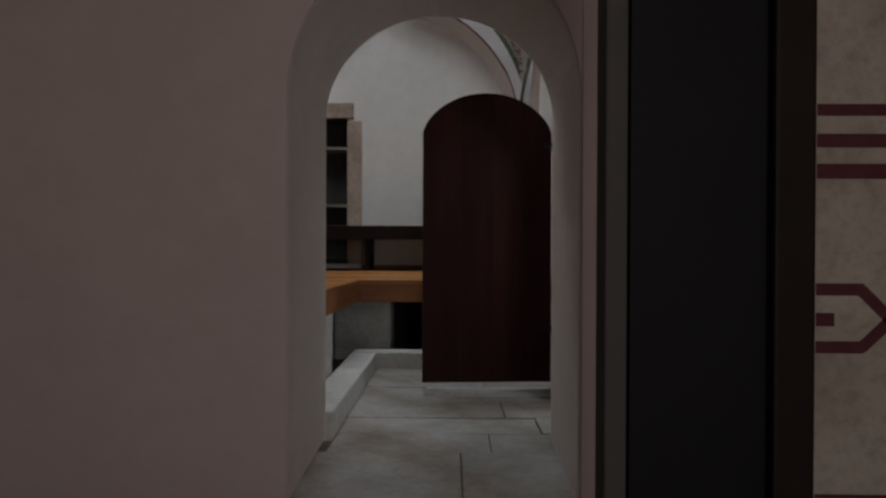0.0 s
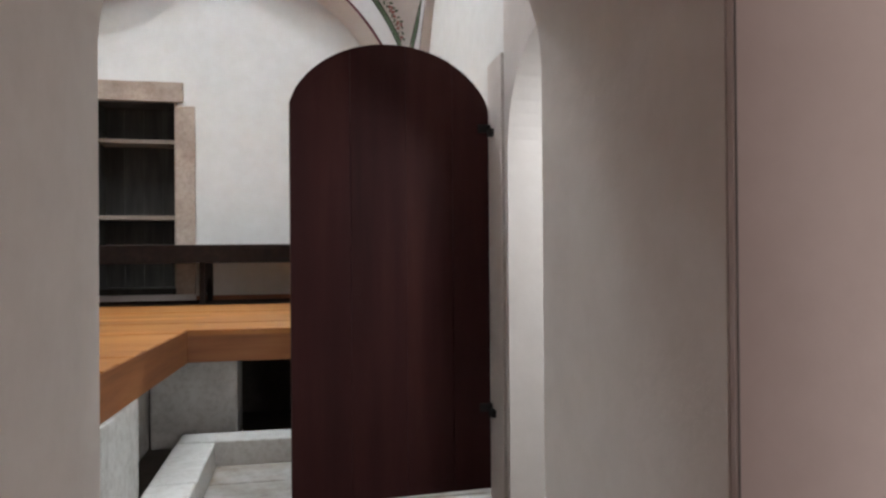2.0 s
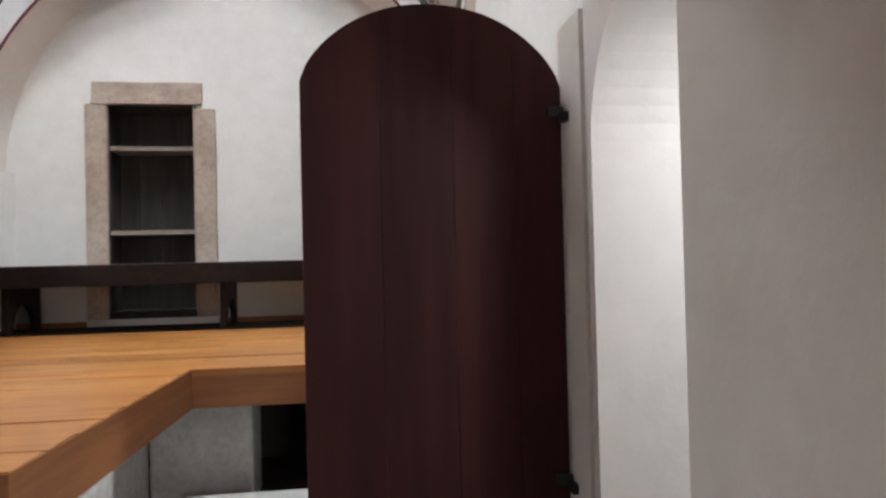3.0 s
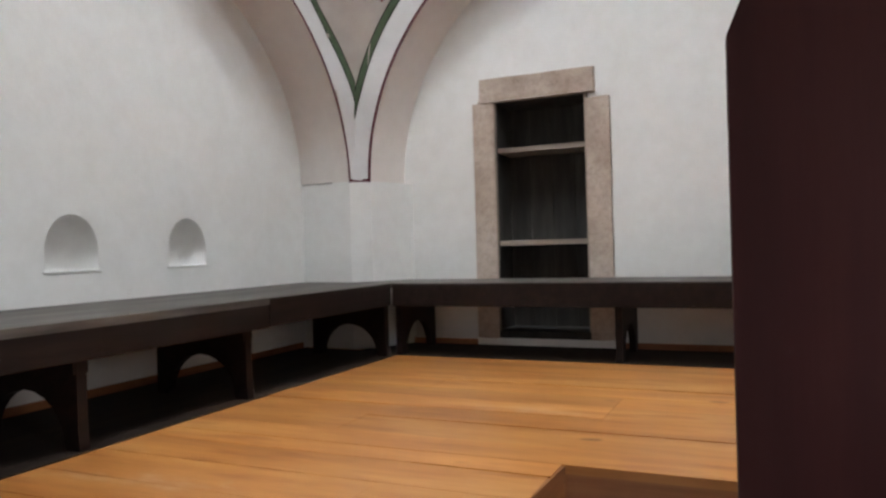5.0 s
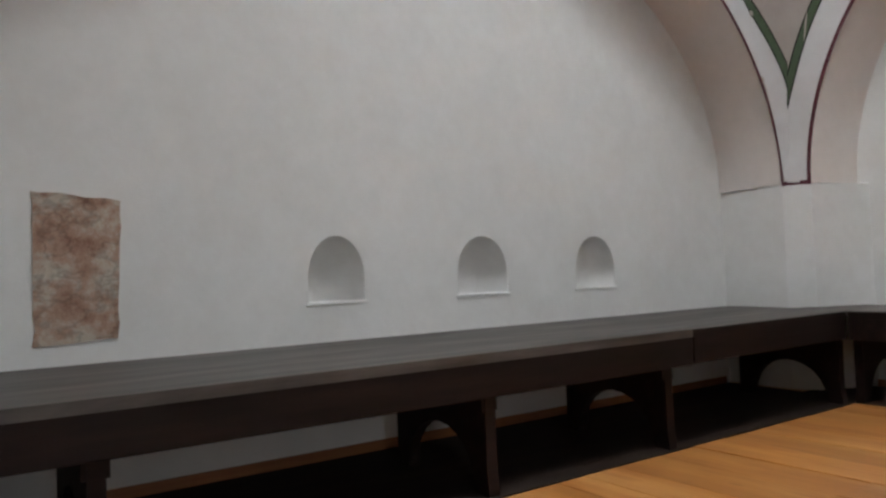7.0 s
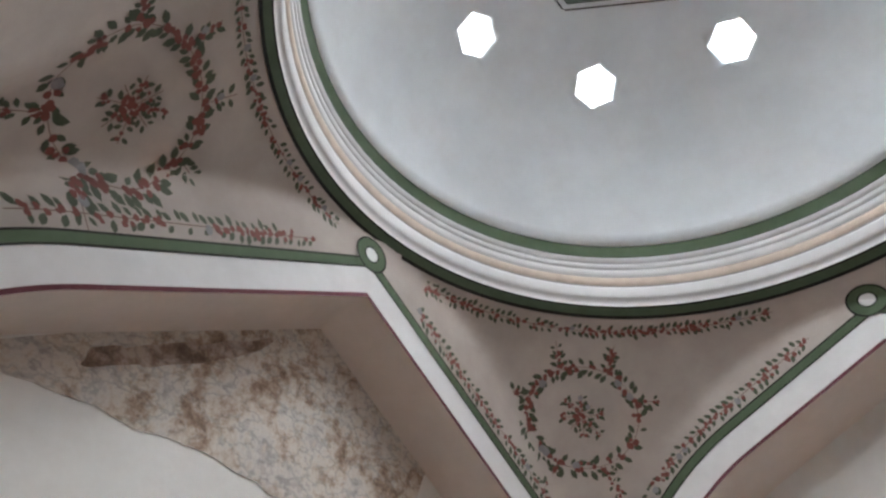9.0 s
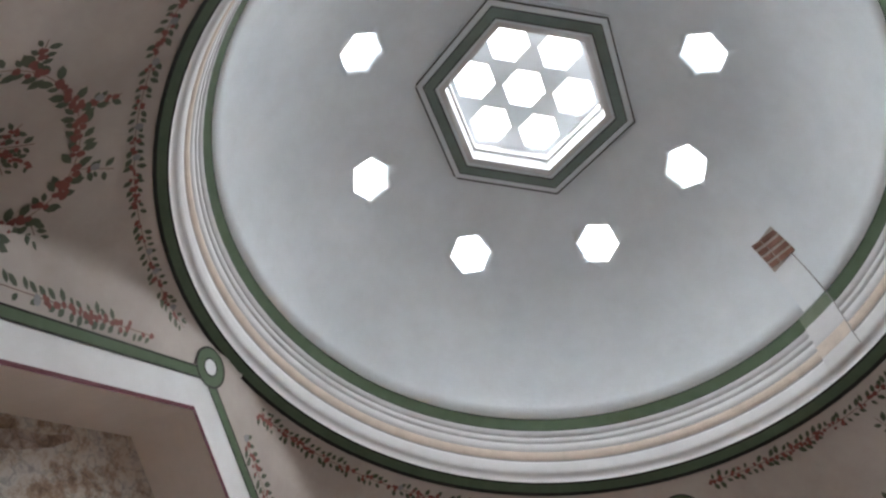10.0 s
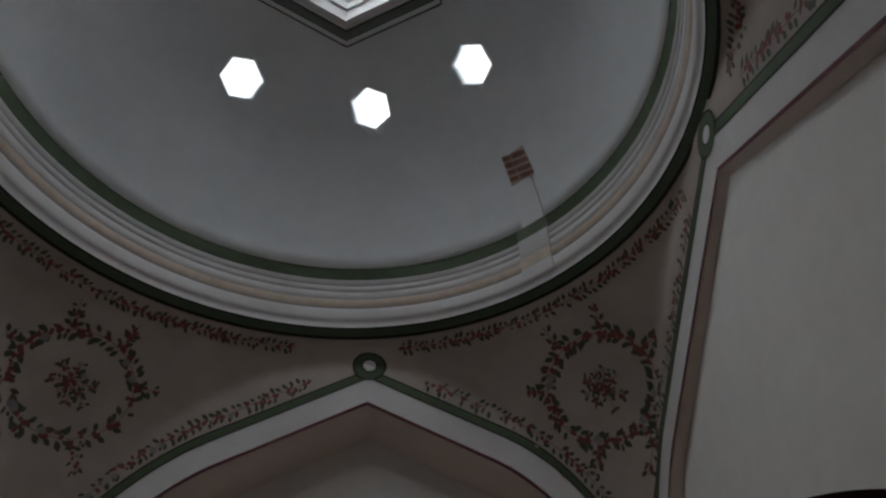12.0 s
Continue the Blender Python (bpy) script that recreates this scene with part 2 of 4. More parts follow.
def glass_material():
    m, nt, b = nodes_of("clear_glass", 0.05)
    b.inputs["Transmission Weight"].default_value = 1.0
    b.inputs["IOR"].default_value = 1.1
    return m


GLASS = glass_material()


# ---------------------------------------------------------------- mesh helpers
def link_mesh(name, bm, material, parent=None, smooth=False):
    me = bpy.data.meshes.new(name)
    bmesh.ops.recalc_face_normals(bm, faces=bm.faces)
    bm.to_mesh(me)
    bm.free()
    if smooth:
        me.polygons.foreach_set("use_smooth", [True] * len(me.polygons))
    for mat in material if isinstance(material, (list, tuple)) else [material]:
        me.materials.append(mat)
    ob = new(name, me)
    if parent is not None:
        ob.parent = parent
    return ob


def part(name, bm, material, parent, label="", smooth=False):
    ob = link_mesh(name, bm, material, parent, smooth)
    if label:
        ob["label"] = label
    return ob


def setting(name, bm, material, label, smooth=False, category=""):
    return tagged(link_mesh(name, bm, material, None, smooth), label, category, kind="structure")


def empty(name, m, label, category, group="", kind=""):
    ob = new(name)
    ob.matrix_world = m
    return tagged(ob, label, category, group, kind)


def box(bm, x0, y0, z0, x1, y1, z1, bevel=0.0):
    got = bmesh.ops.create_cube(bm, size=1, matrix=Matrix.LocRotScale(((x0 + x1) / 2, (y0 + y1) / 2, (z0 + z1) / 2), None, (x1 - x0, y1 - y0, z1 - z0)))
    if bevel:
        es = list({e for v in got["verts"] for e in v.link_edges})
        bmesh.ops.bevel(bm, geom=es, offset=bevel, segments=2, affect="EDGES", profile=0.6)
    return got["verts"]


def boxed(*args, **kw):
    bm = bmesh.new()
    box(bm, *args, **kw)
    return bm


def prism(bm, loop, offset):
    """A closed loop of points, pushed by offset into a solid."""
    a = [bm.verts.new(p) for p in loop]
    b = [bm.verts.new(Vector(p) + Vector(offset)) for p in loop]
    bm.faces.new(a)
    bm.faces.new(b[::-1])
    n = len(loop)
    for i in range(n):
        bm.faces.new((a[i], b[i], b[(i + 1) % n], a[(i + 1) % n]))
    return a + b


def grid(bm, rows, mat=0):
    vs = [[bm.verts.new(p) for p in row] for row in rows]
    for r0, r1 in zip(vs, vs[1:]):
        for i in range(len(r0) - 1):
            f = bm.faces.new((r0[i], r0[i + 1], r1[i + 1], r1[i]))
            f.material_index = mat
    return vs


def cut(ob, cutter_bm):
    """Cuts the solid out of ob's mesh for good."""
    me = bpy.data.meshes.new("cutter")
    bmesh.ops.recalc_face_normals(cutter_bm, faces=cutter_bm.faces)
    cutter_bm.to_mesh(me)
    cutter_bm.free()
    tool = new("cutter", me)
    mod = ob.modifiers.new("cut", "BOOLEAN")
    mod.operation, mod.object, mod.solver = "DIFFERENCE", tool, "EXACT"
    bpy.context.view_layer.update()
    got = bpy.data.meshes.new_from_object(ob.evaluated_get(bpy.context.evaluated_depsgraph_get()))
    ob.modifiers.clear()
    ob.data = got
    bpy.data.objects.remove(tool)
    return ob


def rough(bm, amount, scale=9.0):
    bmesh.ops.subdivide_edges(bm, edges=bm.edges, cuts=3, use_grid_fill=True)
    for v in bm.verts:
        v.co += amount * Vector(noise.noise_vector(v.co * scale))
    return bm


def arch_loop(w, spring, top, steps=18, bottom=0.0):
    """The outline of a round-headed opening: points (u, z) with u from -w/2 to w/2."""
    pts = [(-w / 2, bottom), (w / 2, bottom)]
    for i in range(steps + 1):
        a = math.pi * i / steps
        pts.append((w / 2 * math.cos(a), spring + (top - spring) * math.sin(a)))
    return pts


def surface(d):
    """The vault's surface from the bowl's centre in the direction d: the arch planes, or the pendentives' sphere, whichever comes first."""
    d = Vector(d)
    low = min(1.0, max(0.0, (0.02 - d.z / d.length) / 0.22))
    # the two southern corners reach further out
    flat = math.hypot(d.x, d.y)
    far = min(1.0, max(0.0, (abs(d.x) / max(flat, 1e-6) - 0.53) / 0.10)) if d.y < 0 else 0.0
    far *= min(1.0, max(0.0, (0.60 - d.z / d.length) / 0.45))
    t = (BOWL_R + 0.19 * low * low * (3 - 2 * low) + 0.26 * far * far * (3 - 2 * far)) / d.length
    for k, part_of in ((0, d.y), (1, -d.x), (2, -d.y), (3, d.x)):
        if part_of - LEAN[k] * d.z > 1e-6:
            t = min(t, REACH[k] / (part_of - LEAN[k] * d.z))
    return d * t


def turned(k, p):
    v = Vector(p)
    v.rotate(Euler((0, 0, math.pi / 2 * k)))
    return v


def wall_dir(k, u, z):
    return turned(k, (u + MIDDLE[k], REACH[k] + LEAN[k] * (z - BOWL_Z), z - BOWL_Z))


def wall_way(k, u, z, lift=0.0):
    """A point of wall k (0 north, 1 west, 2 south, 3 east) at u from its arch's middle, lifted off the surface."""
    d = surface(wall_dir(k, u, z))
    d -= d.normalized() * lift
    return vault(d.x, d.y, BOWL_Z + d.z)


def half_of(k, side):
    return HALF_W[k][1 if side >= 0 else 0]


def arch_curve(k, side, n=44):
    """Points (u, z) of half the arch from its point to its foot, evenly along it: a straight slope, then a curve to an upright foot."""
    h = half_of(k, side)
    if k == 2:
        return [(h * math.sin(math.pi / 2 * i / n), BOWL_Z + h * math.cos(math.pi / 2 * i / n)) for i in range(n + 1)]
    u0 = h * (0.49 if k == 0 else 0.655)
    z0 = APEX[k] - SLOPE[k] * u0
    p1 = (u0 + 0.5 * (h - u0), z0 - SLOPE[k] * 0.5 * (h - u0))
    p2 = (h, SPRING + 0.47 * (z0 - SPRING))
    pts = [(u0 * i / 60, APEX[k] - SLOPE[k] * u0 * i / 60) for i in range(60)]
    for i in range(121):
        t = i / 120
        pts.append(tuple(a * (1 - t) ** 3 + 3 * b * t * (1 - t) ** 2 + 3 * c * t * t * (1 - t) + e * t ** 3 for a, b, c, e in zip((u0, z0), p1, p2, (h, SPRING))))
    run = [0.0]
    for a, b in zip(pts, pts[1:]):
        run.append(run[-1] + math.dist(a, b))
    out = []
    for i in range(n + 1):
        w = run[-1] * i / n
        j = max(0, min(len(run) - 2, next((q for q, v in enumerate(run) if v >= w), len(run) - 1) - 1))
        f = (w - run[j]) / max(run[j + 1] - run[j], 1e-9)
        out.append((pts[j][0] + f * (pts[j + 1][0] - pts[j][0]), pts[j][1] + f * (pts[j + 1][1] - pts[j][1])))
    return out


HALVES = {(k, side): arch_curve(k, side) for k in range(4) for side in (-1, 1)}


def profile(k, u):
    """The arch's inner line: its height at u from the middle."""
    half = HALVES[k, 1 if u >= 0 else -1]
    for a, b in zip(half, half[1:]):
        if abs(u) <= b[0]:
            return a[1] + (b[1] - a[1]) * (abs(u) - a[0]) / max(b[0] - a[0], 1e-9)
    return half[-1][1]


def offset_curve(d, k, side, spread=0.0):
    """The half arch pushed outwards by d, from the middle line to its foot; stops at the corner's diagonal."""
    half = HALVES[k, side]
    edge = band_edge(k, side) + spread
    out = []
    for i, (u, z) in enumerate(half):
        a, b = half[max(i - 1, 0)], half[min(i + 1, len(half) - 1)]
        t = Vector((b[0] - a[0], b[1] - a[1])).normalized()
        out.append((u - t.y * d, z + t.x * d))
    t = Vector((half[1][0] - half[0][0], half[1][1] - half[0][1])).normalized()
    out[0] = (0.0, out[0][1] - t.y / t.x * out[0][0])
    for i in range(1, len(out)):
        if out[i][0] > edge:
            a, b = out[i - 1], out[i]
            f = (edge - a[0]) / (b[0] - a[0])
            stop = (edge, a[1] + f * (b[1] - a[1]))
            return out[:i] + [stop] + [(edge, min(p[1], stop[1])) for p in out[i + 1:]]
    return out


def corner_of(k, side):
    """How far the corner's diagonal lies from the arch's middle, along the wall."""
    near = REACH[(k - 1) % 4] if side > 0 else REACH[(k + 1) % 4]
    return near + 0.045 - side * MIDDLE[k]


def band_edge(k, side):
    """Where the painted bands of two neighbouring arches meet on the corner's narrow face."""
    return corner_of(k, side) - (0.016 if k % 2 else 0.066)


# ---------------------------------------------------------------- structure: vault
SIDES = {0: ("north", YB - CY, 0.95), 1: ("west", CX - XA, 1.0), 2: ("south", CY - YD, 1.0), 3: ("east", XC - CX, 1.0)}


def pendentives():
    """The vault between the four arches and the ring, one sheet a side, and the arches' undersides."""
    for k, (side, depth, splay) in SIDES.items():
        bm = bmesh.new()
        us = [-corner_of(k, -1) * (1 - i / 34) for i in range(34)] + [corner_of(k, 1) * i / 34 for i in range(35)]
        rows = []
        for j in range(19):
            row = []
            for u in us:
                lo = profile(k, u) if abs(u) < half_of(k, u) else SPRING
                hi = BOWL_Z + 0.9475 * math.hypot(REACH[k] + LEAN[k] * 1.8, u + MIDDLE[k])
                row.append(wall_way(k, u, lo + (hi - lo) * j / 18))
            rows.append(row)
        grid(bm, rows)
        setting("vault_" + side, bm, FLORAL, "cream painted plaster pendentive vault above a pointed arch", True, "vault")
        full = [(-u, z) for u, z in HALVES[k, -1][:0:-1]] + HALVES[k, 1]
        bm = bmesh.new()
        rows = []
        for j in range(6):
            f = j / 5
            row = []
            for u, z in full:
                v = turned(k, ((u * (1 + (splay - 1) * f)) + MIDDLE[k], REACH[k] + LEAN[k] * (z - BOWL_Z), 0))
                back = turned(k, (u * (1 + (splay - 1) * f) + MIDDLE[k], depth + 0.01, 0))
                w = v.lerp(back, f)
                row.append(vault(w.x, w.y, SPRING + (z - SPRING) * (1 - (0.02 if k == 3 else 0.035) * f)))
            rows.append(row)
        grid(bm, rows)
        setting("arch_" + side, bm, INTRADOS if k != 2 else REVEAL, "smooth plastered underside of a wide arch", True, "arch")


def ribbon(bm, k, d0, d1, lift, mirror, spread=0.0):
    a, b = offset_curve(d0, k, mirror, spread), offset_curve(d1, k, mirror, spread)
    n = min(len(a), len(b))
    g = [[wall_way(k, mirror * p[0], p[1], lift) for p in c[:n]] for c in (a, b)]
    grid(bm, g)


def painted_lines():
    for k, (side, _, _) in SIDES.items():
        if k == 2:
            continue
        for name, d0, d1, lift, mat, lab in (("maroon_line", -0.002, 0.022, 0.006, MAROON, "thin maroon painted line"), ("white_band", 0.022, 0.186, 0.004, BANDW, "white painted band along an arch"),
                                             ("black_line", 0.186, 0.197, 0.007, LINE, "thin black painted line"), ("green_band", 0.197, 0.248, 0.006, GREEN, "green painted stripe along an arch"),
                                             ("black_line", 0.248, 0.259, 0.007, LINE, "thin black painted line")):
            bm = bmesh.new()
            for mirror in (1, -1):
                ribbon(bm, k, d0, d1, lift + (0.001 if k % 2 else 0.0), mirror, 0.04 if name == "white_band" else 0.0)
            setting(name + "_" + side, bm, mat, lab, True, "painted line")
        # the ring motif where the arch's point meets the dome's foot
        mid = 4.300 if k != 3 else 4.325

        def round_way(r, i, n, lift):
            return wall_way(k, r * math.cos(2 * math.pi * i / n), mid + r * math.sin(2 * math.pi * i / n), lift)
        for name, mat, lab, lift, rims in (("ring_motif_", GREEN, "green painted ring where the arch meets the dome", 0.010, ((0.055, 0.114),)),
                                           ("ring_outline_", LINE, "thin black outline of a painted ring", 0.012, ((0.112, 0.124), (0.047, 0.057)))):
            bm = bmesh.new()
            for r0, r1 in rims:
                grid(bm, [[round_way(r, i, 24, lift) for i in range(25)] for r in (r0, r1)])
            setting(name + side, bm, mat, lab, True, "painted ring")
        bm = bmesh.new()
        bm.faces.new([bm.verts.new(round_way(0.05, i, 16, 0.011)) for i in range(16)])
        setting("ring_centre_" + side, bm, BANDW, "white centre of a painted ring", False, "painted ring")
        # foot of each band
        bm = bmesh.new()
        for mirror in (1, -1):
            h, e = half_of(k, mirror), band_edge(k, mirror)
            p = [wall_way(k, mirror * u, SPRING + dz, 0.009) for u, dz in ((h, -0.012), (e, -0.012), (e, 0.014), (h, 0.014))]
            bm.faces.new([bm.verts.new(q) for q in p])
        setting("foot_line_" + side, bm, MAROON, "maroon painted line at the foot of an arch", False, "painted line")


def revolve(prof, n=96, closed=False):
    bm = bmesh.new()
    rows = [[vault(r * math.cos(2 * math.pi * i / n), r * math.sin(2 * math.pi * i / n), z) for i in range(n)] for r, z in prof]
    vs = [[bm.verts.new(p) for p in row] for row in rows]
    m = len(vs)
    for j in range(m if closed else m - 1):
        for i in range(n):
            bm.faces.new((vs[j][i], vs[j][(i + 1) % n], vs[(j + 1) % m][(i + 1) % n], vs[(j + 1) % m][i]))
    return bm


def cornice():
    for name, mat, prof, lab in (
            ("ring_line", LINE, [(1.972, 4.430), (1.958, 4.447)], "black line round the dome's foot"),
            ("ring_green", DARKGREEN, [(1.958, 4.447), (1.926, 4.489)], "dark green painted ring round the dome's foot"),
            ("ring_line", LINE, [(1.926, 4.489), (1.919, 4.498)], "black line round the dome's foot"),
            ("cornice_underside", BANDW, [(1.919, 4.498), (1.921, 4.535), (1.909, 4.548), (1.904, 4.553)], "plain underside of a round plaster cornice"),
            ("cornice_band", BANDW, [(1.904, 4.553), (1.897, 4.560), (1.894, 4.580), (1.893, 4.625), (1.896, 4.645), (1.900, 4.649)], "white rounded plaster cornice band"),
            ("cornice_line", GREYLINE, [(1.900, 4.649), (1.899, 4.664)], "fine grey line on a plaster cornice"),
            ("cornice_tan", TAN, [(1.899, 4.664), (1.894, 4.670), (1.889, 4.69), (1.890, 4.720), (1.894, 4.727)], "tan painted cornice line"),
            ("cornice_line", GREYLINE, [(1.894, 4.727), (1.896, 4.735)], "fine grey line on a plaster cornice"),
            ("cornice_fillet", BANDW, [(1.896, 4.735), (1.888, 4.745), (1.886, 4.780), (1.892, 4.785), (1.898, 4.79), (1.898, 4.803)], "white fillet of a plaster cornice"),
            ("cornice_fillet", BANDW, [(1.898, 4.803), (1.887, 4.808), (1.884, 4.832), (1.890, 4.838), (1.895, 4.842), (1.895, 4.855)], "white fillet of a plaster cornice"),
            ("cornice_fillet", BANDW, [(1.895, 4.855), (1.883, 4.860), (1.880, 4.898)], "white fillet of a plaster cornice"),
            ("dome_line", LINE, [(1.880, 4.898), (1.880, 4.907)], "thin black line below a green stripe"),
            ("dome_stripe", GREEN, [(1.880, 4.907), (1.863, 4.984)], "green painted stripe round the dome"),
            ("dome_line", LINE, [(1.863, 4.984), (1.861, 4.992)], "thin black line above a green stripe")):
        setting(name, revolve(prof), mat, lab, True, "cornice")
    # newly plastered strip below the bare bricks, flatter than the moulding and a little paler
    arc = [radians(42.9 + 0.85 * i) for i in range(10)]
    for name, mat, prof, lab in (("cornice_repair", BANDW, [(1.910, 4.543), (1.893, 4.552), (1.887, 4.57), (1.885, 4.655)], "plain white repaired piece of the cornice"),
                                 ("cornice_repair", TAN_NEW, [(1.885, 4.657), (1.882, 4.70), (1.884, 4.75)], "pale tan repaired piece of the cornice"),
                                 ("cornice_repair", BANDW, [(1.884, 4.751), (1.878, 4.77), (1.874, 4.905)], "plain white repaired piece of the cornice"),
                                 ("stripe_repair", GREEN_NEW, [(1.874, 4.907), (1.856, 4.99)], "paler green repaired piece of the stripe"),
                                 ("dome_repair", DOME_NEW, [(1.855, 4.993), (1.813, 5.16), (1.753, 5.325)], "smooth paler strip of new dome plaster")):
        bm = bmesh.new()
        grid(bm, [[vault(r * math.cos(a), r * math.sin(a), z) for a in (arc if name != "dome_repair" else arc[:8])] for r, z in prof])
        setting(name, bm, mat, lab, True, "cornice")
    bm = bmesh.new()
    grid(bm, [[vault((r - 0.002) * math.cos(radians(a)), (r - 0.002) * math.sin(radians(a)), z) for a in (42.68, 42.9)] for r, z in ((1.893, 4.552), (1.883, 4.65), (1.88, 4.75), (1.872, 4.905), (1.855, 4.993), (1.813, 5.16), (1.753, 5.32))])
    setting("crack", bm, GREYLINE, "thin dark seam beside the repaired strip", True, "crack")


def hexagon(r, phase=2.95):
    return [(r * math.cos(radians(90 + 60 * i + phase)), r * math.sin(radians(90 + 60 * i + phase))) for i in range(6)]


def lantern(x, y, z):
    """From the lantern's own measures to the room."""
    return vault(1.056 * x - 0.035, 1.056 * y, LANTERN_Z + 1.05 * (z - 5.881))


def hex_ring(r0, r1, z0, z1):
    bm = bmesh.new()
    loops = [[bm.verts.new(lantern(x, y, z)) for x, y in hexagon(r)] for r, z in ((r0, z0), (r1, z0), (r1, z1), (r0, z1))]
    for j in range(4):
        for i in range(6):
            bm.faces.new((loops[j][i], loops[j][(i + 1) % 6], loops[(j + 1) % 4][(i + 1) % 6], loops[(j + 1) % 4][i]))
    return bm


def dome():
    a0 = math.asin((4.992 - DOME_Z) / DOME_R)
    prof = []
    for rr, back in ((DOME_R, False), (DOME_R + 0.22, True)):
        line = [(rr * math.cos(a0 + (math.pi / 2 - a0 - 0.03) * i / 26), DOME_Z + rr * math.sin(a0 + (math.pi / 2 - a0 - 0.03) * i / 26)) for i in range(27)]
        prof += line[::-1] if back else line
    ob = setting("dome", revolve(prof, 96, True), DOME_M, "pale grey plastered dome pierced by hexagonal skylights", True, "dome")
    tool = bmesh.new()
    prism(tool, [lantern(x, y, 5.5) for x, y in hexagon(0.62)], (0, 0, 1.4))
    for k in range(8):
        d = hole_way(k)
        up = (Vector((0, 0, 1)) - d * d.z).normalized()
        side = d.cross(up)
        c = vault(0, 0, DOME_Z) + d * (DOME_R - 0.15)
        tw = radians(8 * math.sin(k * 2.3))
        prism(tool, [c + up * 0.163 * math.cos(radians(60 * i) + tw) + side * 0.163 * math.sin(radians(60 * i) + tw) for i in range(6)], d * 0.6)
    cut(ob, tool)
    ob.data.polygons.foreach_set("use_smooth", [True] * len(ob.data.polygons))
    # lantern
    setting("lantern_collar", hex_ring(0.60, 0.775, 5.885, 6.02), DOME_M, "plastered hexagonal collar of the dome's lantern", False, "lantern")
    setting("lantern_line", hex_ring(0.752, 0.764, 5.881, 5.90), LINE, "thin black hexagonal line round the lantern", False, "painted line")
    setting("lantern_line", hex_ring(0.700, 0.708, 5.881, 5.90), LINE, "thin black hexagonal line round the lantern", False, "painted line")
    setting("lantern_green", hex_ring(0.632, 0.700, 5.880, 5.90), HEXGREEN, "grey-green painted hexagonal band round the lantern", False, "painted band")
    setting("lantern_line", hex_ring(0.622, 0.632, 5.881, 5.90), LINE, "thin black hexagonal line round the lantern", False, "painted line")
    setting("lantern_frame", hex_ring(0.555, 0.622, 5.895, 6.26), BANDW, "white painted hexagonal shaft of the lantern", False, "lantern")
    setting("lantern_rim", hex_ring(0.535, 0.556, 6.02, 6.06), BANDW, "white inner rim of the lantern", False, "lantern")
    bm = bmesh.new()
    prism(bm, [lantern(x, y, 6.14) for x, y in hexagon(0.556)], (0, 0, 0.042))
    plate = setting("lantern_plate", bm, DOME_M, "grey plaster slab with seven hexagonal skylights", False, "lantern")
    tool = bmesh.new()
    for i in range(7):
        r, a = (0, 0) if i == 0 else (0.36, radians(90 + 60 * i + 2.95))
        cx, cy = r * math.cos(a), r * math.sin(a)
        prism(tool, [lantern(cx + 0.152 * math.cos(radians(60 * j + 92.95)), cy + 0.152 * math.sin(radians(60 * j + 92.95)), 6.0) for j in range(6)], (0, 0, 0.4))
    cut(plate, tool)
    setting("lantern_roof", hex_ring(0.622, 0.85, 6.02, 6.40), DOME_M, "plastered outside of the lantern", False, "lantern")


def skylight_panes():
    for k in range(8):
        d = hole_way(k)
        up = (Vector((0, 0, 1)) - d * d.z).normalized()
        side = d.cross(up)
        c = vault(0, 0, DOME_Z) + d * (DOME_R + 0.16)
        bm = bmesh.new()
        prism(bm, [c + up * 0.176 * math.cos(radians(60 * i)) + side * 0.176 * math.sin(radians(60 * i)) for i in range(6)], d * 0.006)
        ob = setting("window_%d" % (k + 1), bm, GLASS, "bright hexagonal skylight pane in the dome", False, "skylight")
        ob.visible_shadow = False
    for i in range(7):
        r, a = (0, 0) if i == 0 else (0.36, radians(90 + 60 * i + 2.95))
        cx, cy = r * math.cos(a), r * math.sin(a)
        bm = bmesh.new()
        prism(bm, [lantern(cx + 0.163 * math.cos(radians(60 * j + 92.95)), cy + 0.163 * math.sin(radians(60 * j + 92.95)), 6.183) for j in range(6)], (0, 0, 0.006))
        ob = setting("window_%d" % (i + 9), bm, GLASS, "bright hexagonal skylight pane in the lantern", False, "skylight")
        ob.visible_shadow = False


def on_dome(a, z, lift):
    r = math.sqrt(max((DOME_R - lift) ** 2 - (z - DOME_Z) ** 2, 0))
    return vault(r * math.cos(a), r * math.sin(a), z)


def bare_bricks():
    """A small hole in the dome's plaster where bricks show."""
    mid_a, mid_z = 45.0, 5.425
    holder = empty("brick_patch", Matrix.Translation(on_dome(radians(mid_a), mid_z, 0)), "small square of bare red bricks in the dome plaster", "brick patch")
    inv = holder.matrix_world.inverted()

    def place(da, dz, lift):
        return inv @ on_dome(radians(mid_a + da), mid_z + dz, lift)
    bm = bmesh.new()
    grid(bm, [[place(da, dz, 0.004) for da in (-3.4, 0, 3.4)] for dz in (-0.102, 0, 0.106)])
    part("mortar", bm, MORTAR, holder, "pale mortar")
    inward = (inv.to_3x3() @ (vault(0, 0, DOME_Z) - on_dome(radians(mid_a), mid_z, 0))).normalized() * 0.006
    for dz in (-0.075, -0.025, 0.027, 0.079):
        for a0, a1 in ((-3.2, 0.6), (0.9, 3.2)):
            bm = bmesh.new()
            prism(bm, [place(da, dz + q * 0.016 + da * 0.006, 0.006) for da, q in ((a0, -1), (a1, -1), (a1, 1), (a0, 1))], inward)
            part("brick", bm, BRICK_M, holder, "bare red brick")


pendentives()
painted_lines()
cornice()
dome()
skylight_panes()


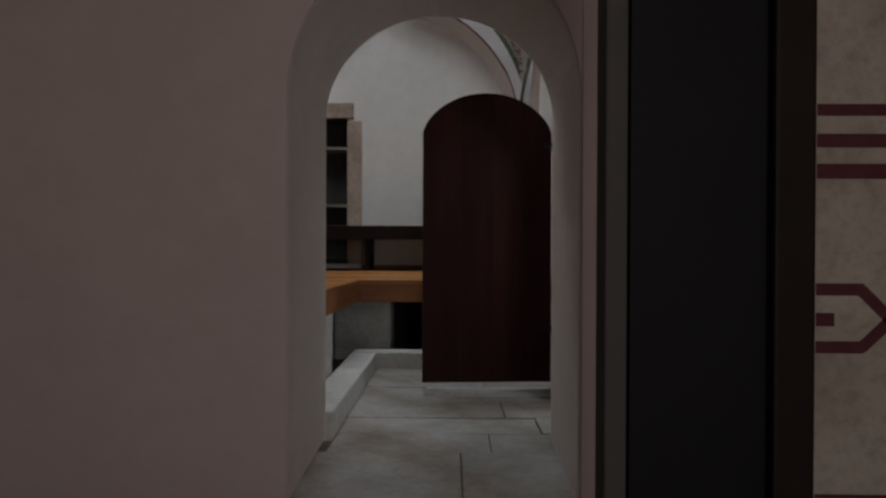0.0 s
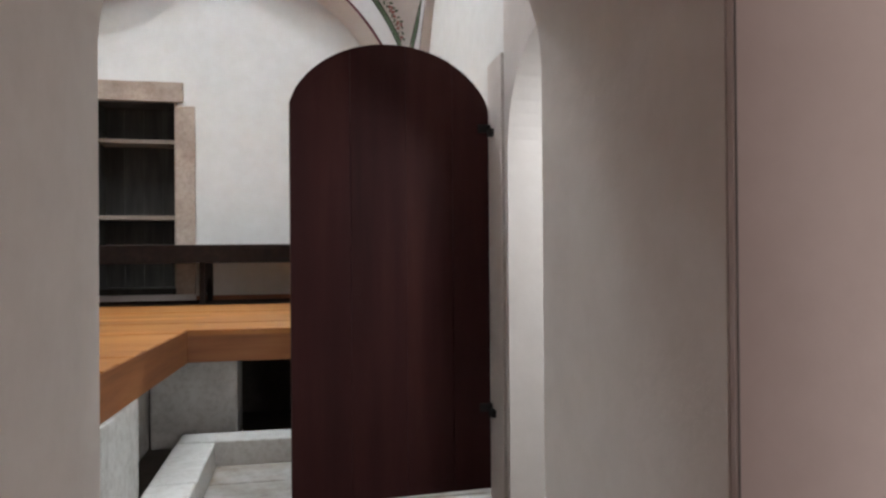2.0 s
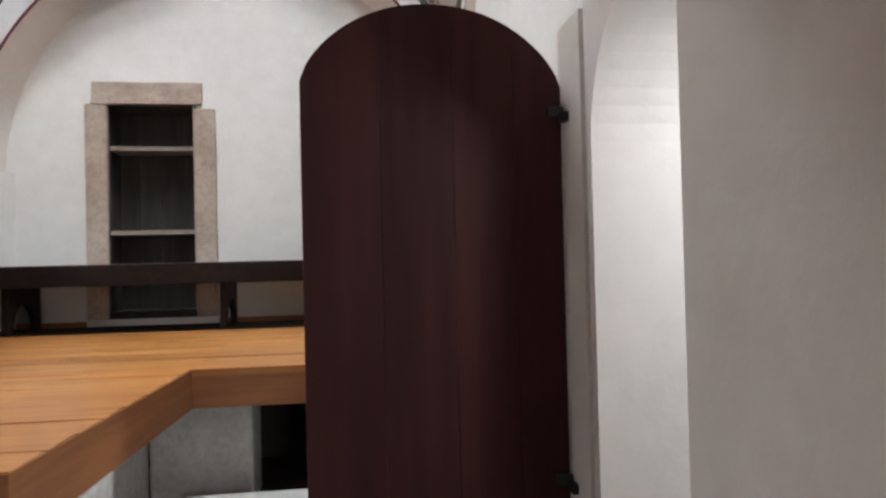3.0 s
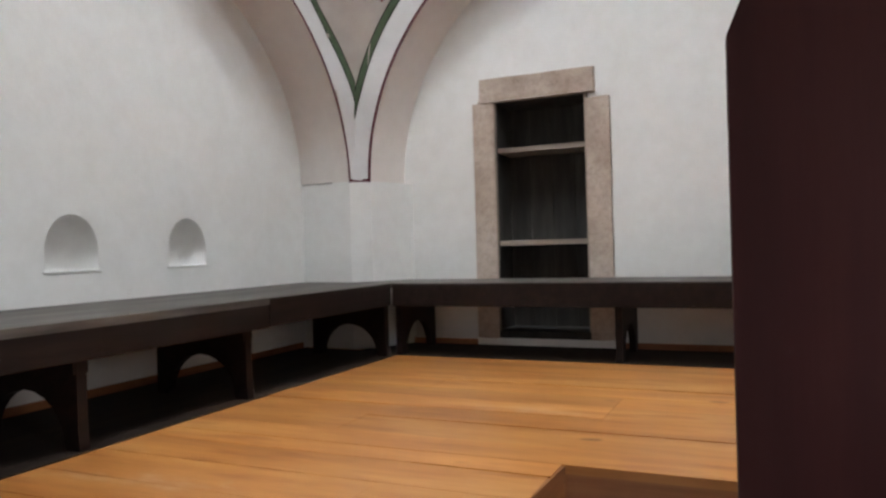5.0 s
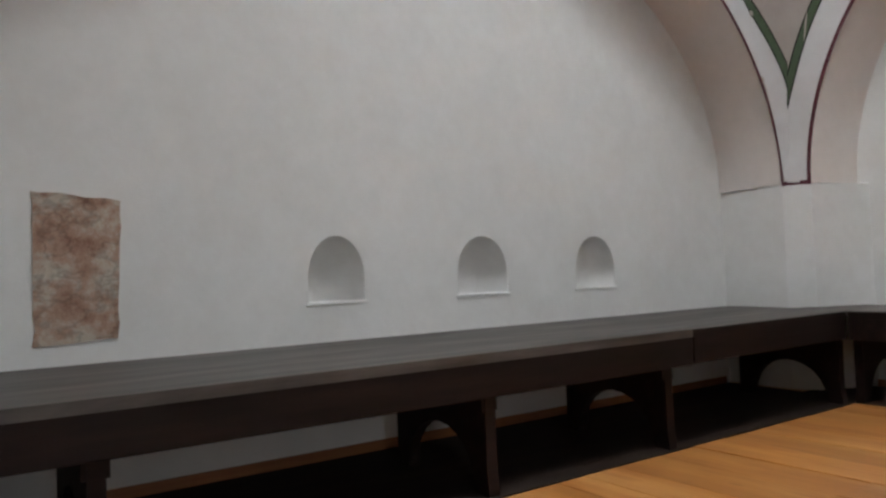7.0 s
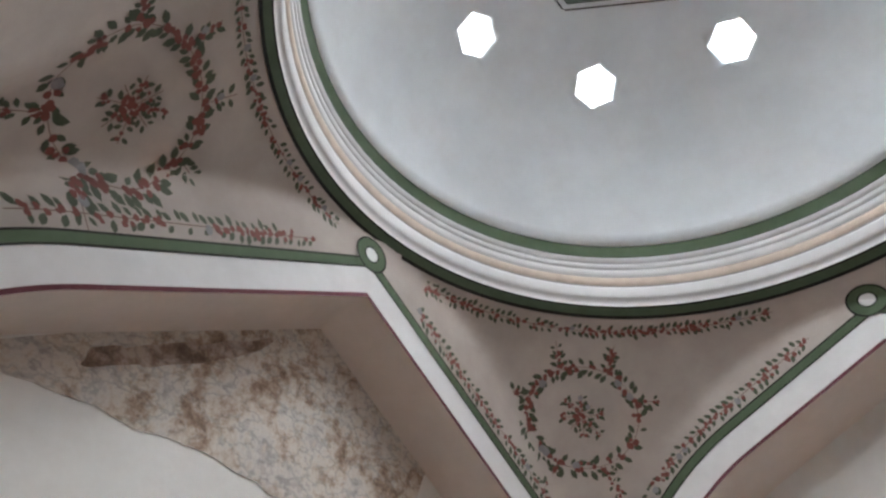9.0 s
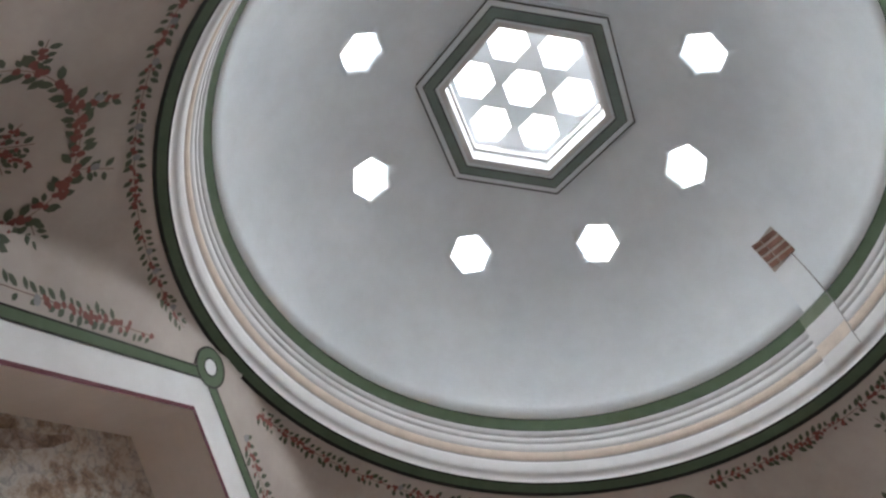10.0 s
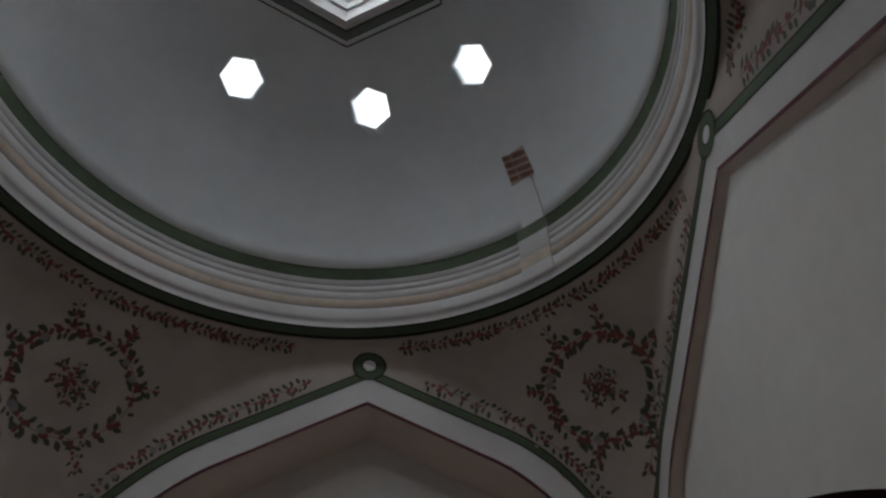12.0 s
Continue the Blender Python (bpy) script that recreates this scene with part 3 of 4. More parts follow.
# ---------------------------------------------------------------- structure: walls, floors
def piers():
    foot = SPRING - 0.006
    for name, loop, mat in (
            ("nw", [(-2.149, 2.258), (-2.297, 2.198), (XA - 0.02, 2.212), (XA - 0.02, YB + 0.02), (-1.98, YB + 0.02)], WHITE),
            ("ne", [(1.50, 2.258), (1.525, 2.20), (XC + 0.02, 2.20), (XC + 0.02, YB + 0.02), (1.50, YB + 0.02)], WHITE),
            ("sw", [(-1.827, YD), (-1.827, -2.122), (-2.20, -2.118), (-2.297, -2.09), (XA - 0.02, -2.10), (XA - 0.02, YD)], WHITE),
            ("se", [(1.318, -1.31), (1.318, -1.11), (1.36, -1.03), (XC + 0.02, -1.03), (XC + 0.02, -1.33), (1.318, -1.33)], REVEAL)):
        bm = bmesh.new()
        prism(bm, [(x, y, 0) for x, y in loop], (0, 0, foot))
        setting("pier_" + name, bm, mat, "white plastered corner pier under the vault", False, "pier")


def outer_walls():
    bm = boxed(XA - 0.45, YD, 0, XA, YB + 0.4, 4.7)
    west = setting("wall_west", bm, WHITE, "white limewashed wall with three small arched niches", False, "wall")
    tool = bmesh.new()
    for y0, y1 in ((-0.754, -0.480), (0.031, 0.348), (0.837, 1.153)):
        w = y1 - y0
        loops = []
        for f, g in ((-0.4, 1.03), (0.0, 1.0), (0.06, 0.985), (0.35, 0.965), (0.62, 0.90), (0.82, 0.78), (0.94, 0.60), (1.0, 0.38)):
            loops.append([tool.verts.new((XA - 0.14 * f, (y0 + y1) / 2 + u * g, 1.356 + (z - 1.356) * (0.35 + 0.65 * g))) for u, z in arch_loop(w, 1.46, 1.645, 20, 1.356)])
        tool.faces.new(loops[0])
        tool.faces.new(loops[-1][::-1])
        for la, lb in zip(loops, loops[1:]):
            for i in range(len(la)):
                tool.faces.new((la[i], lb[i], lb[(i + 1) % len(la)], la[(i + 1) % len(la)]))
    cut(west, tool)
    west.data.polygons.foreach_set("use_smooth", [XA - 0.2 < p.center.x < XA - 0.001 and 1.3 < p.center.z < 1.7 and abs(p.center.y) < 1.3 and p.normal.z < 0.9 for p in west.data.polygons])
    for y0, y1 in ((-0.754, -0.480), (0.031, 0.348), (0.837, 1.153)):
        bm = boxed(XA - 0.10, y0 - 0.012, 1.343, XA + 0.006, y1 + 0.014, 1.358, bevel=0.005)
        setting("niche_sill", rough(bm, 0.003, 20), WHITE, "rounded white plaster sill of a niche", True, "sill")
    bm = boxed(XA - 0.45, YB, 0, XC + 0.5, YB + 0.45, 4.7)
    north = setting("wall_north", bm, WHITE, "white limewashed wall with a stone-framed cupboard", False, "wall")
    cut(north, boxed(-1.30, YB - 0.2, 0.78, -0.595, YB + 0.36, 2.50))
    setting("wall_east", boxed(XC, -1.20, 0, XC + 0.4, YB, 4.7), WHITE, "plain white limewashed wall", False, "wall")
    setting("wall_east_upper", boxed(XC + 0.002, YD + 0.002, 2.905, XC + 0.4, -1.202, 4.7), WHITE, "plain white limewashed wall above the side chamber", False, "wall")
    south = setting("wall_south", boxed(-3.1, -3.2, 0, 3.6, YD, 4.7), REVEAL, "thick plastered wall pierced by an arched passage", False, "wall")
    tool = bmesh.new()
    c = 0.588
    a = [tool.verts.new((c + u, -3.3, z)) for u, z in arch_loop(1.10, 1.55, 2.14, 28, -0.2)]
    b = [tool.verts.new((c + u, YD + 0.1, z)) for u, z in arch_loop(1.145, 1.62, 2.13, 28, -0.2)]
    tool.faces.new(a)
    tool.faces.new(b[::-1])
    for i in range(len(a)):
        tool.faces.new((a[i], b[i], b[(i + 1) % len(a)], a[(i + 1) % len(a)]))
    cut(south, tool)
    # front skin of the entrance hall
    skin = setting("wall_hall_north", boxed(-3.1, -3.216, 0, 3.6, -3.201, 3.0), HALL, "dim grey-brown plastered hall wall", False, "wall")
    tool = bmesh.new()
    prism(tool, [(c + u, -3.4, z) for u, z in arch_loop(1.11, 1.55, 2.145, 28, -0.2)], (0, 0.4, 0))
    cut(skin, tool)
    # side wall with the doorway to the chamber
    side = setting("wall_side", boxed(1.320, YD + 0.001, 0, 1.64, -1.366, 2.62), REVEAL, "plastered side wall with an arched doorway", False, "wall")
    tool = bmesh.new()
    prism(tool, [(1.2, -1.83 + u, z) for u, z in arch_loop(0.84, 1.50, 1.90, 24, -0.2)], (0.7, 0, 0))
    cut(side, tool)
    setting("ceiling_side", boxed(1.348, YD + 0.001, 2.622, 1.70, -1.25, 2.9), REVEAL, "plastered filling above the side wall", False, "ceiling")
    # side chamber
    setting("chamber_wall_north", boxed(1.64, -1.38, 0, 3.5, -1.202, 2.62), WHITE, "white wall of the side chamber", False, "wall")
    setting("chamber_wall_south", boxed(1.64, -2.6, 0, 3.5, -2.3, 2.62), WHITE, "white wall of the side chamber", False, "wall")
    setting("chamber_wall_east", boxed(3.3, -2.3, 0, 3.5, -1.38, 2.62), WHITE, "white wall of the side chamber", False, "wall")
    setting("ceiling_chamber", boxed(1.64, -2.6, 2.622, 3.5, -1.2, 2.8), WHITE, "white ceiling of the side chamber", False, "ceiling")
    # entrance hall
    setting("hall_wall_west", boxed(-2.2, -8.6, 0, -2.0, -3.22, 3.0), HALL, "plain plastered hall wall", False, "wall")
    setting("hall_wall_east", boxed(3.4, -8.6, 0, 3.6, -3.22, 3.0), HALL, "plain plastered hall wall", False, "wall")
    back = setting("hall_wall_south", boxed(-2.2, -8.8, 0, 3.6, -8.6, 3.0), HALL, "plain plastered hall wall, unseen, with an opening for the fill lamp", False, "wall")
    # opening made up to hold the hall's fill lamp
    cut(back, boxed(1.15, -9.0, 0.6, 2.35, -8.4, 2.6))
    setting("ceiling_hall", boxed(-2.2, -8.8, 3.0, 3.6, -3.2, 3.15), HALL, "plain plastered hall ceiling", False, "ceiling")
    setting("crack", boxed(1.1455, -3.2185, 0.0, 1.1485, -3.2165, 2.1), GREYLINE, "thin dark crack beside the arched passage", False, "crack")
    setting("roof_south", boxed(-3.1, -3.2, 4.702, 3.6, -2.305, 4.85), REVEAL, "roof over the wall", False, "roof")


piers()
outer_walls()
setting("floor", boxed(-3.1, -8.8, -0.2, 3.6, 3.1, -0.02), GROUT, "dark joints between stone floor slabs", False, "floor")


# ---------------------------------------------------------------- platform
def platform():
    bm = bmesh.new()
    loop = [(XA, YD + 0.004), (-1.74, YD + 0.004), (-1.74, -1.640), (-0.24, -1.640), (-0.16, 0.0), (XC, 0.0), (XC, YB), (XA, YB)]
    prism(bm, [(x, y, PLAT - 0.06) for x, y in loop], (0, 0, 0.03))
    deck = setting("floor_platform", bm, DARK_IN, "raised platform of orange varnished floorboards", False, "platform")
    bm = bmesh.new()
    prism(bm, [(-0.150, -0.062, 0.508), (-0.115, -0.062, 0.508), (-0.200, -1.655, 0.508), (-0.235, -1.655, 0.508)], (0, 0, PLAT - 0.512))
    part("fascia", bm, FASCIA_W, deck, "reddish wooden fascia board")
    part("fascia", boxed(-0.150, -0.060, 0.508, XC - 0.005, -0.025, PLAT - 0.004, bevel=0.004), FASCIA_W, deck, "reddish wooden fascia board")
    # low rubble walls that carry it
    setting("platform_support_west", boxed(-0.62, -1.55, 0, -0.34, 0.06, 0.51), PIER_M, "rough limewashed support under the platform", False, "support")
    for x0, x1 in ((-0.33, 0.14), (0.62, 1.5)):
        setting("platform_support", boxed(x0, 0.03, 0, x1, 0.36, 0.508, bevel=0.015), PIER_M, "rough limewashed support under the platform", False, "support")
    setting("platform_support", boxed(-0.34, -1.55, 0, -0.17, -0.99, 0.508, bevel=0.015), PIER_M, "rough limewashed support under the platform", False, "support")
    # added slab, dark in colour, in place of the shaded depth behind
    setting("platform_void", boxed(-0.6, 0.9, 0, 1.5, 0.95, 0.6), UNDER_M, "added dark slab standing in for the shade under the platform", False, "wall")
    setting("platform_end", boxed(-1.735, -1.638, 0, -0.26, -1.60, 0.655), PIER_M, "rough limewashed end wall of the platform", False, "wall")
    setting("platform_end", boxed(-1.80, YD + 0.004, 0, -1.745, -1.606, 0.655), PIER_M, "rough limewashed end wall of the platform", False, "wall")
    return deck


def planks(deck):
    rnd = random.Random(4)
    for y in (YD + 0.01, YD + 0.225, YD + 0.44):
        part("plank", boxed(XA + 0.005, y, PLAT - 0.03, -1.74, y + 0.212, PLAT), FLOOR_W, deck)
    y = -1.648
    while y < YB - 0.02:
        w = rnd.choice((0.19, 0.22, 0.25))
        y1 = min(y + w, YB - 0.005)
        x0 = XA + 0.005
        xe = -0.113 + 0.0533 * (y + 0.06) if y1 < -0.05 else XC - 0.005
        if y < -0.07 and y1 > -0.09:
            y1 = -0.0625
            xe = -0.125
        while x0 < xe - 0.01:
            x1 = min(x0 + rnd.choice((1.6, 2.1, 2.6)), xe)
            if xe - x1 < 0.3:
                x1 = xe
            bm = boxed(x0, y + 0.0015, PLAT - 0.03, x1 - 0.002, y1 - 0.0015, PLAT + rnd.uniform(-0.002, 0.0015))
            part("plank", bm, FLOOR_W, deck)
            x0 = x1
        y = y1


def flagstones():
    rnd = random.Random(9)
    ground = tagged(new("floor_slabs"), "worn grey and white marble floor slabs", "floor", kind="structure")

    def slab(x0, y0, x1, y1, z=0.0):
        bm = boxed(x0 + 0.0025, y0 + 0.0025, -0.06, x1 - 0.0025, y1 - 0.0025, z + rnd.uniform(-0.004, 0.004), bevel=0.006)
        for v in bm.verts:
            v.co.x += 0.008 * noise.noise(v.co * 3)
            v.co.y += 0.008 * noise.noise(v.co * 3 + Vector((5, 5, 5)))
        part("slab", bm, FLAG, ground)
    ys = [-8.6, -7.8, -7.0, -6.2, -5.5, -4.7, -3.95, -3.25, -2.53, -2.19, -1.86, -1.42, -1.0, -0.62, -0.30]
    for y0, y1 in zip(ys, ys[1:]):
        lo, hi = (-2.0, 3.4) if y1 <= -3.2 else (0.058, 1.62)
        if -3.3 < y0 < -3.2:
            lo, hi = 0.0, 1.22
        x = lo
        first = True
        while x < hi - 0.05:
            if -3.3 < y0 < -3.2 and first:
                x1 = 0.703
            else:
                x1 = min(x + rnd.uniform(0.6, 1.2), hi)
            first = False
            if hi - x1 < 0.25:
                x1 = hi
            slab(x, y0, x1, y1)
            x = x1
    for x0, x1 in ((1.64, 2.4), (2.4, 3.3)):
        slab(x0, -2.3, x1, -1.38)
    for x0, x1 in ((-1.74, -0.95), (-0.95, -0.14)):
        slab(x0, -2.3, x1, -1.70)
    # raised marble kerb along the platform
    for a in ((-0.14, YD + 0.01, 0.057, -0.98), (-0.14, -0.975, 0.058, -0.302), (-0.14, -0.298, 0.75, -0.10), (0.755, -0.297, 1.55, -0.10)):
        bm = boxed(a[0], a[1], -0.05, a[2], a[3], 0.13, bevel=0.012)
        for v in bm.verts:
            v.co.z += 0.006 * noise.noise(v.co * 4)
        part("kerb", bm, CURB_M, ground, "raised white marble kerb")
    # ground behind the kerb and below the boards, shade put into its colour
    setting("gutter", boxed(-0.34, -1.5, -0.05, -0.14, -0.10, 0.02), UNDER_M, "gutter behind the kerb, coloured dark for its shade", False, "gutter")
    setting("gutter", boxed(-0.34, -0.10, -0.05, 1.55, 0.9, 0.02), UNDER_M, "ground under the platform, coloured dark for its shade", False, "ground")


deck = platform()


# ---------------------------------------------------------------- things of the domed room
def part_at(name, bm, mat, holder, label=""):
    """A mesh given in world places, put under its thing."""
    ob = part(name, bm, mat, holder, label)
    bpy.context.view_layer.update()
    ob.matrix_parent_inverse = holder.matrix_world.inverted()
    return ob


TOP, APR = 1.185, 1.03  # bench: seat height and lower edge of its front board


def leg_panel(along, depth, z0, z1, thick=0.045):
    """A bench support: a board with an arched cut-out, standing across the bench; u runs from its back to its front."""
    bm = bmesh.new()
    pts = [(0, z1), (0, z0), (0.075, z0)]
    for i in range(13):
        a = math.pi * (1 - i / 12)
        pts.append((depth / 2 + (depth / 2 - 0.085) * math.cos(a), z0 + 0.02 + (z1 - z0) * 0.43 * math.sin(a)))
    pts += [(depth - 0.075, z0), (depth, z0), (depth, z0 + 0.02), (depth - 0.008, z0 + 0.08), (depth - 0.008, z1)]
    if along == "y":
        prism(bm, [(u, 0, z) for u, z in pts], (0, thick, 0))
    else:
        prism(bm, [(0, -u, z) for u, z in pts], (thick, 0, 0))
    return bm


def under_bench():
    # thin dark sheet over the platform that deepens the benches' shade
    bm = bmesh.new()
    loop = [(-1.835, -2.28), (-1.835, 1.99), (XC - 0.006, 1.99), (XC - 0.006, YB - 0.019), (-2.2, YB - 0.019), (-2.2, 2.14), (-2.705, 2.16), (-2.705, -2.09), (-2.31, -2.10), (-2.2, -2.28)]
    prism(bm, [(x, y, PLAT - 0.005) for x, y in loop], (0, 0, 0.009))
    setting("floor_under_bench", bm, UNDER_W, "dark brown boards below the benches, their shade deepened by colour", False, "floor")


def bench_west():
    h = empty("bench", Matrix.Translation((-2.0, 0.5, PLAT)), "long dark-stained wooden wall bench with a worn grey top", "bench", "wall benches")
    bm = bmesh.new()
    loop = [(-1.83, -2.28), (-1.83, 1.93), (-2.20, 2.13), (-2.325, 2.15), (-2.33, 2.155), (-2.715, 2.235), (-2.722, -2.10), (-2.30, -2.11), (-2.19, -2.28)]
    prism(bm, [(x, y, TOP - 0.035) for x, y in loop], (0, 0, 0.035))
    part_at("seat", bm, BENCH_TOP, h, "worn grey-brown bench top")
    part_at("front_board", boxed(-1.862, -2.28, APR, -1.832, 0.62, TOP - 0.004, bevel=0.004), BENCH_W, h)
    part_at("front_board", boxed(-1.858, 0.622, APR + 0.006, -1.828, 1.93, TOP - 0.002, bevel=0.004), BENCH_W, h)
    for y in (-1.74, -0.50, 0.46, 1.90):
        bm = leg_panel("y", 0.60, PLAT + 0.005, TOP - 0.035)
        bmesh.ops.translate(bm, verts=bm.verts, vec=(-2.452, y, 0))
        part_at("leg", bm, BENCH_W, h, "arched dark wooden support")
        part_at("bracket", boxed(-1.89, y - 0.012, APR - 0.05, -1.864, y + 0.055, APR + 0.01), BENCH_W, h)


def bench_north():
    h = empty("bench", Matrix.Translation((0, 2.3, PLAT)), "long dark-stained wooden wall bench below the stone cupboard", "bench", "wall benches")
    part_at("seat", boxed(-2.21, 1.965, TOP - 0.035, XC - 0.01, YB - 0.06, TOP, bevel=0.004), BENCH_TOP, h, "worn dark bench top")
    part_at("front_board", boxed(-1.826, 1.945, APR, XC - 0.01, 1.972, TOP - 0.003, bevel=0.004), BENCH_W, h)
    for x in (-1.83, -0.33, 0.95):
        bm = leg_panel("x", 0.56, PLAT + 0.005, TOP - 0.035)
        bmesh.ops.translate(bm, verts=bm.verts, vec=(x, 2.55, 0))
        part_at("leg", bm, BENCH_W, h, "arched dark wooden support")


def baseboards():
    setting("baseboard", boxed(XA + 0.001, -2.08, PLAT, XA + 0.018, 2.15, PLAT + 0.045, bevel=0.003), FASCIA_W, "low reddish wooden baseboard", False, "baseboard")
    setting("baseboard", boxed(-2.2, YB - 0.018, PLAT, -1.47, YB - 0.001, PLAT + 0.045, bevel=0.003), FASCIA_W, "low reddish wooden baseboard", False, "baseboard")
    setting("baseboard", boxed(-0.44, YB - 0.018, PLAT, XC - 0.01, YB - 0.001, PLAT + 0.045, bevel=0.003), FASCIA_W, "low reddish wooden baseboard", False, "baseboard")


def wall_cupboard():
    h = empty("wall_cupboard", Matrix.Translation((-0.95, YB, 0.78)), "old dark wooden wall cupboard in a pink stone frame", "cupboard")
    y0 = YB - 0.045
    part_at("lintel", rough(boxed(-1.395, y0 - 0.004, 2.495, -0.540, YB - 0.002, 2.655, bevel=0.008), 0.005), JAMB, h, "cracked pink limestone lintel")
    part_at("lintel_lip", rough(boxed(-1.40, y0 - 0.012, 2.478, -0.545, YB - 0.002, 2.496), 0.003), JAMB, h)
    part_at("jamb", rough(boxed(-1.452, y0, PLAT + 0.06, -1.285, YB - 0.002, 2.478, bevel=0.006), 0.006), JAMB, h, "worn pink limestone jamb")
    part_at("jamb", rough(boxed(-0.608, y0, PLAT + 0.06, -0.442, YB - 0.002, 2.44, bevel=0.006), 0.006), JAMB, h, "worn pink limestone jamb")
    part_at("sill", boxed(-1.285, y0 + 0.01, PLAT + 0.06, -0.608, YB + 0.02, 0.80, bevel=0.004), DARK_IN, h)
    part_at("back", boxed(-1.299, YB + 0.30, 0.781, -0.596, YB + 0.33, 2.499), DARK_IN, h, "near-black back boards")
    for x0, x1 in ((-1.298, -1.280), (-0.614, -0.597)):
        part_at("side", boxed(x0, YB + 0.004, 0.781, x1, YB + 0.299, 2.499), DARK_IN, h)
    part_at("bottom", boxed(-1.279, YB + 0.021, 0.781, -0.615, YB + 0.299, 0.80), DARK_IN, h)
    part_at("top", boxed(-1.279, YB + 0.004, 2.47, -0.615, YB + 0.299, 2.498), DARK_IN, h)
    for x in (-1.29, -0.612):
        part_at("inner_frame", boxed(x - 0.008, YB - 0.03, 0.80, x + 0.010, YB + 0.002, 2.478), SHELF_W, h)
    for z in (2.125, 1.44):
        part_at("shelf", rough(boxed(-1.279, YB + 0.006, z - 0.018, -0.615, YB + 0.295, z + 0.018), 0.004, 14), SHELF_W, h, "rough grey wooden shelf")
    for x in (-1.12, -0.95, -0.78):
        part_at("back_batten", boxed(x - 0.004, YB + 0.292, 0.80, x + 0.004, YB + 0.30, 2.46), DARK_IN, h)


def side_door():
    """The open plank door that stands out into the room; its hinge is at its east end."""
    ang = math.atan2(-1.139 + 1.211, 1.305 - 0.458)
    m = Matrix.Translation((1.305, -1.139, 0.076)) @ Matrix.Rotation(ang, 4, "Z")
    h = empty("door_1", m, "dark maroon round-headed plank door standing open", "door", kind="structure")
    w, spring, top = 0.85, 1.640, 1.900

    def edge(x):
        """Height of the head at x from the hinge (negative to the free edge)."""
        f = (x + w / 2) / (w / 2)
        return spring + (top - spring) * (1 - abs(f) ** 2.1) ** 0.68 if abs(f) < 1 else spring
    cuts = [-0.85, -0.605, -0.37, -0.165, 0.0]
    for a, b in zip(cuts, cuts[1:]):
        bm = bmesh.new()
        n = 12
        xs = [a + 0.0006 + (b - a - 0.0012) * i / n for i in range(n + 1)]
        loop = [(xs[0], -0.022, 0.0), (xs[-1], -0.022, 0.0)] + [(x, -0.022, edge(x)) for x in xs[::-1]]
        prism(bm, loop, (0, 0.044, 0))
        part("plank", bm, DOOR_W, h)
    for z in (0.22, 0.95, 1.56):
        part("ledge", boxed(-0.80, 0.0225, z, -0.05, 0.05, z + 0.12, bevel=0.004), DOOR_W, h, "dark wooden ledge")
    for z in (0.335, 1.545):
        bm = bmesh.new()
        box(bm, -0.05, -0.034, z, 0.006, -0.0225, z + 0.035, bevel=0.003)
        box(bm, -0.012, -0.075, z - 0.02, 0.012, -0.030, z + 0.012, bevel=0.003)
        part("hinge", bm, IRON, h, "black wrought-iron hinge")
    setting("threshold", rough(boxed(0.48, -1.28, -0.03, 1.34, -1.10, 0.024, bevel=0.006), 0.004), CURB_M, "pale marble threshold strip below the door", False, "threshold")


def plaster_patches():
    """Old plaster left bare: a panel on the side wall and an irregular fresco under the west arch."""
    bm = bmesh.new()
    loop = []
    for (ya, za), (yb, zb) in zip([(-1.505, 1.27), (-1.49, 1.77), (-1.775, 1.80), (-1.775, 1.26)], [(-1.49, 1.77), (-1.775, 1.80), (-1.775, 1.26), (-1.505, 1.27)]):
        for i in range(10):
            f = i / 10
            y, z = ya + (yb - ya) * f, za + (zb - za) * f
            k = 0.008 * noise.noise(Vector((y * 14, z * 14, 3)))
            loop.append((XA + 0.005, y + k, z + k))
    prism(bm, loop, (-0.003, 0, 0))
    setting("bare_plaster_panel", bm, PATCH_M, "rectangular patch of old red and cream plaster", False, "plaster patch")

    def irregular(name, corners, x, mat, label, wob):
        bm = bmesh.new()
        loop = []
        n = len(corners)
        for i in range(n):
            (ya, za), (yb, zb) = corners[i], corners[(i + 1) % n]
            for j in range(8):
                f = j / 8
                y, z = ya + (yb - ya) * f, za + (zb - za) * f
                k = wob * noise.noise(Vector((y * 9, z * 9, 1)))
                loop.append((x, y + k, z + k))
        prism(bm, loop, (-0.003, 0, 0))
        setting(name, bm, mat, label, False, "fresco")
    irregular("fresco", [(-1.66, 2.94), (-1.46, 2.93), (-1.08, 2.942), (-0.80, 2.929), (-0.456, 2.955), (-0.25, 2.922), (0.04, 2.881), (0.53, 2.933), (0.92, 3.044), (1.015, 3.35), (1.10, 3.46), (0.815, 3.60), (0.06, 3.92), (-0.30, 3.745), (-0.664, 3.53), (-1.111, 3.27), (-1.475, 3.03)],
              XA + 0.006, FRESCO, "uncovered patch of faded old fresco under the arch", 0.02)
    irregular("fresco_border", [(-1.10, 3.19), (-0.66, 3.44), (-0.24, 3.68), (-0.30, 3.58), (-0.52, 3.40), (-0.90, 3.19), (-1.12, 3.09)],
              XA + 0.0075, FRESCO_DARK, "dark brown edge of the faded fresco", 0.06)


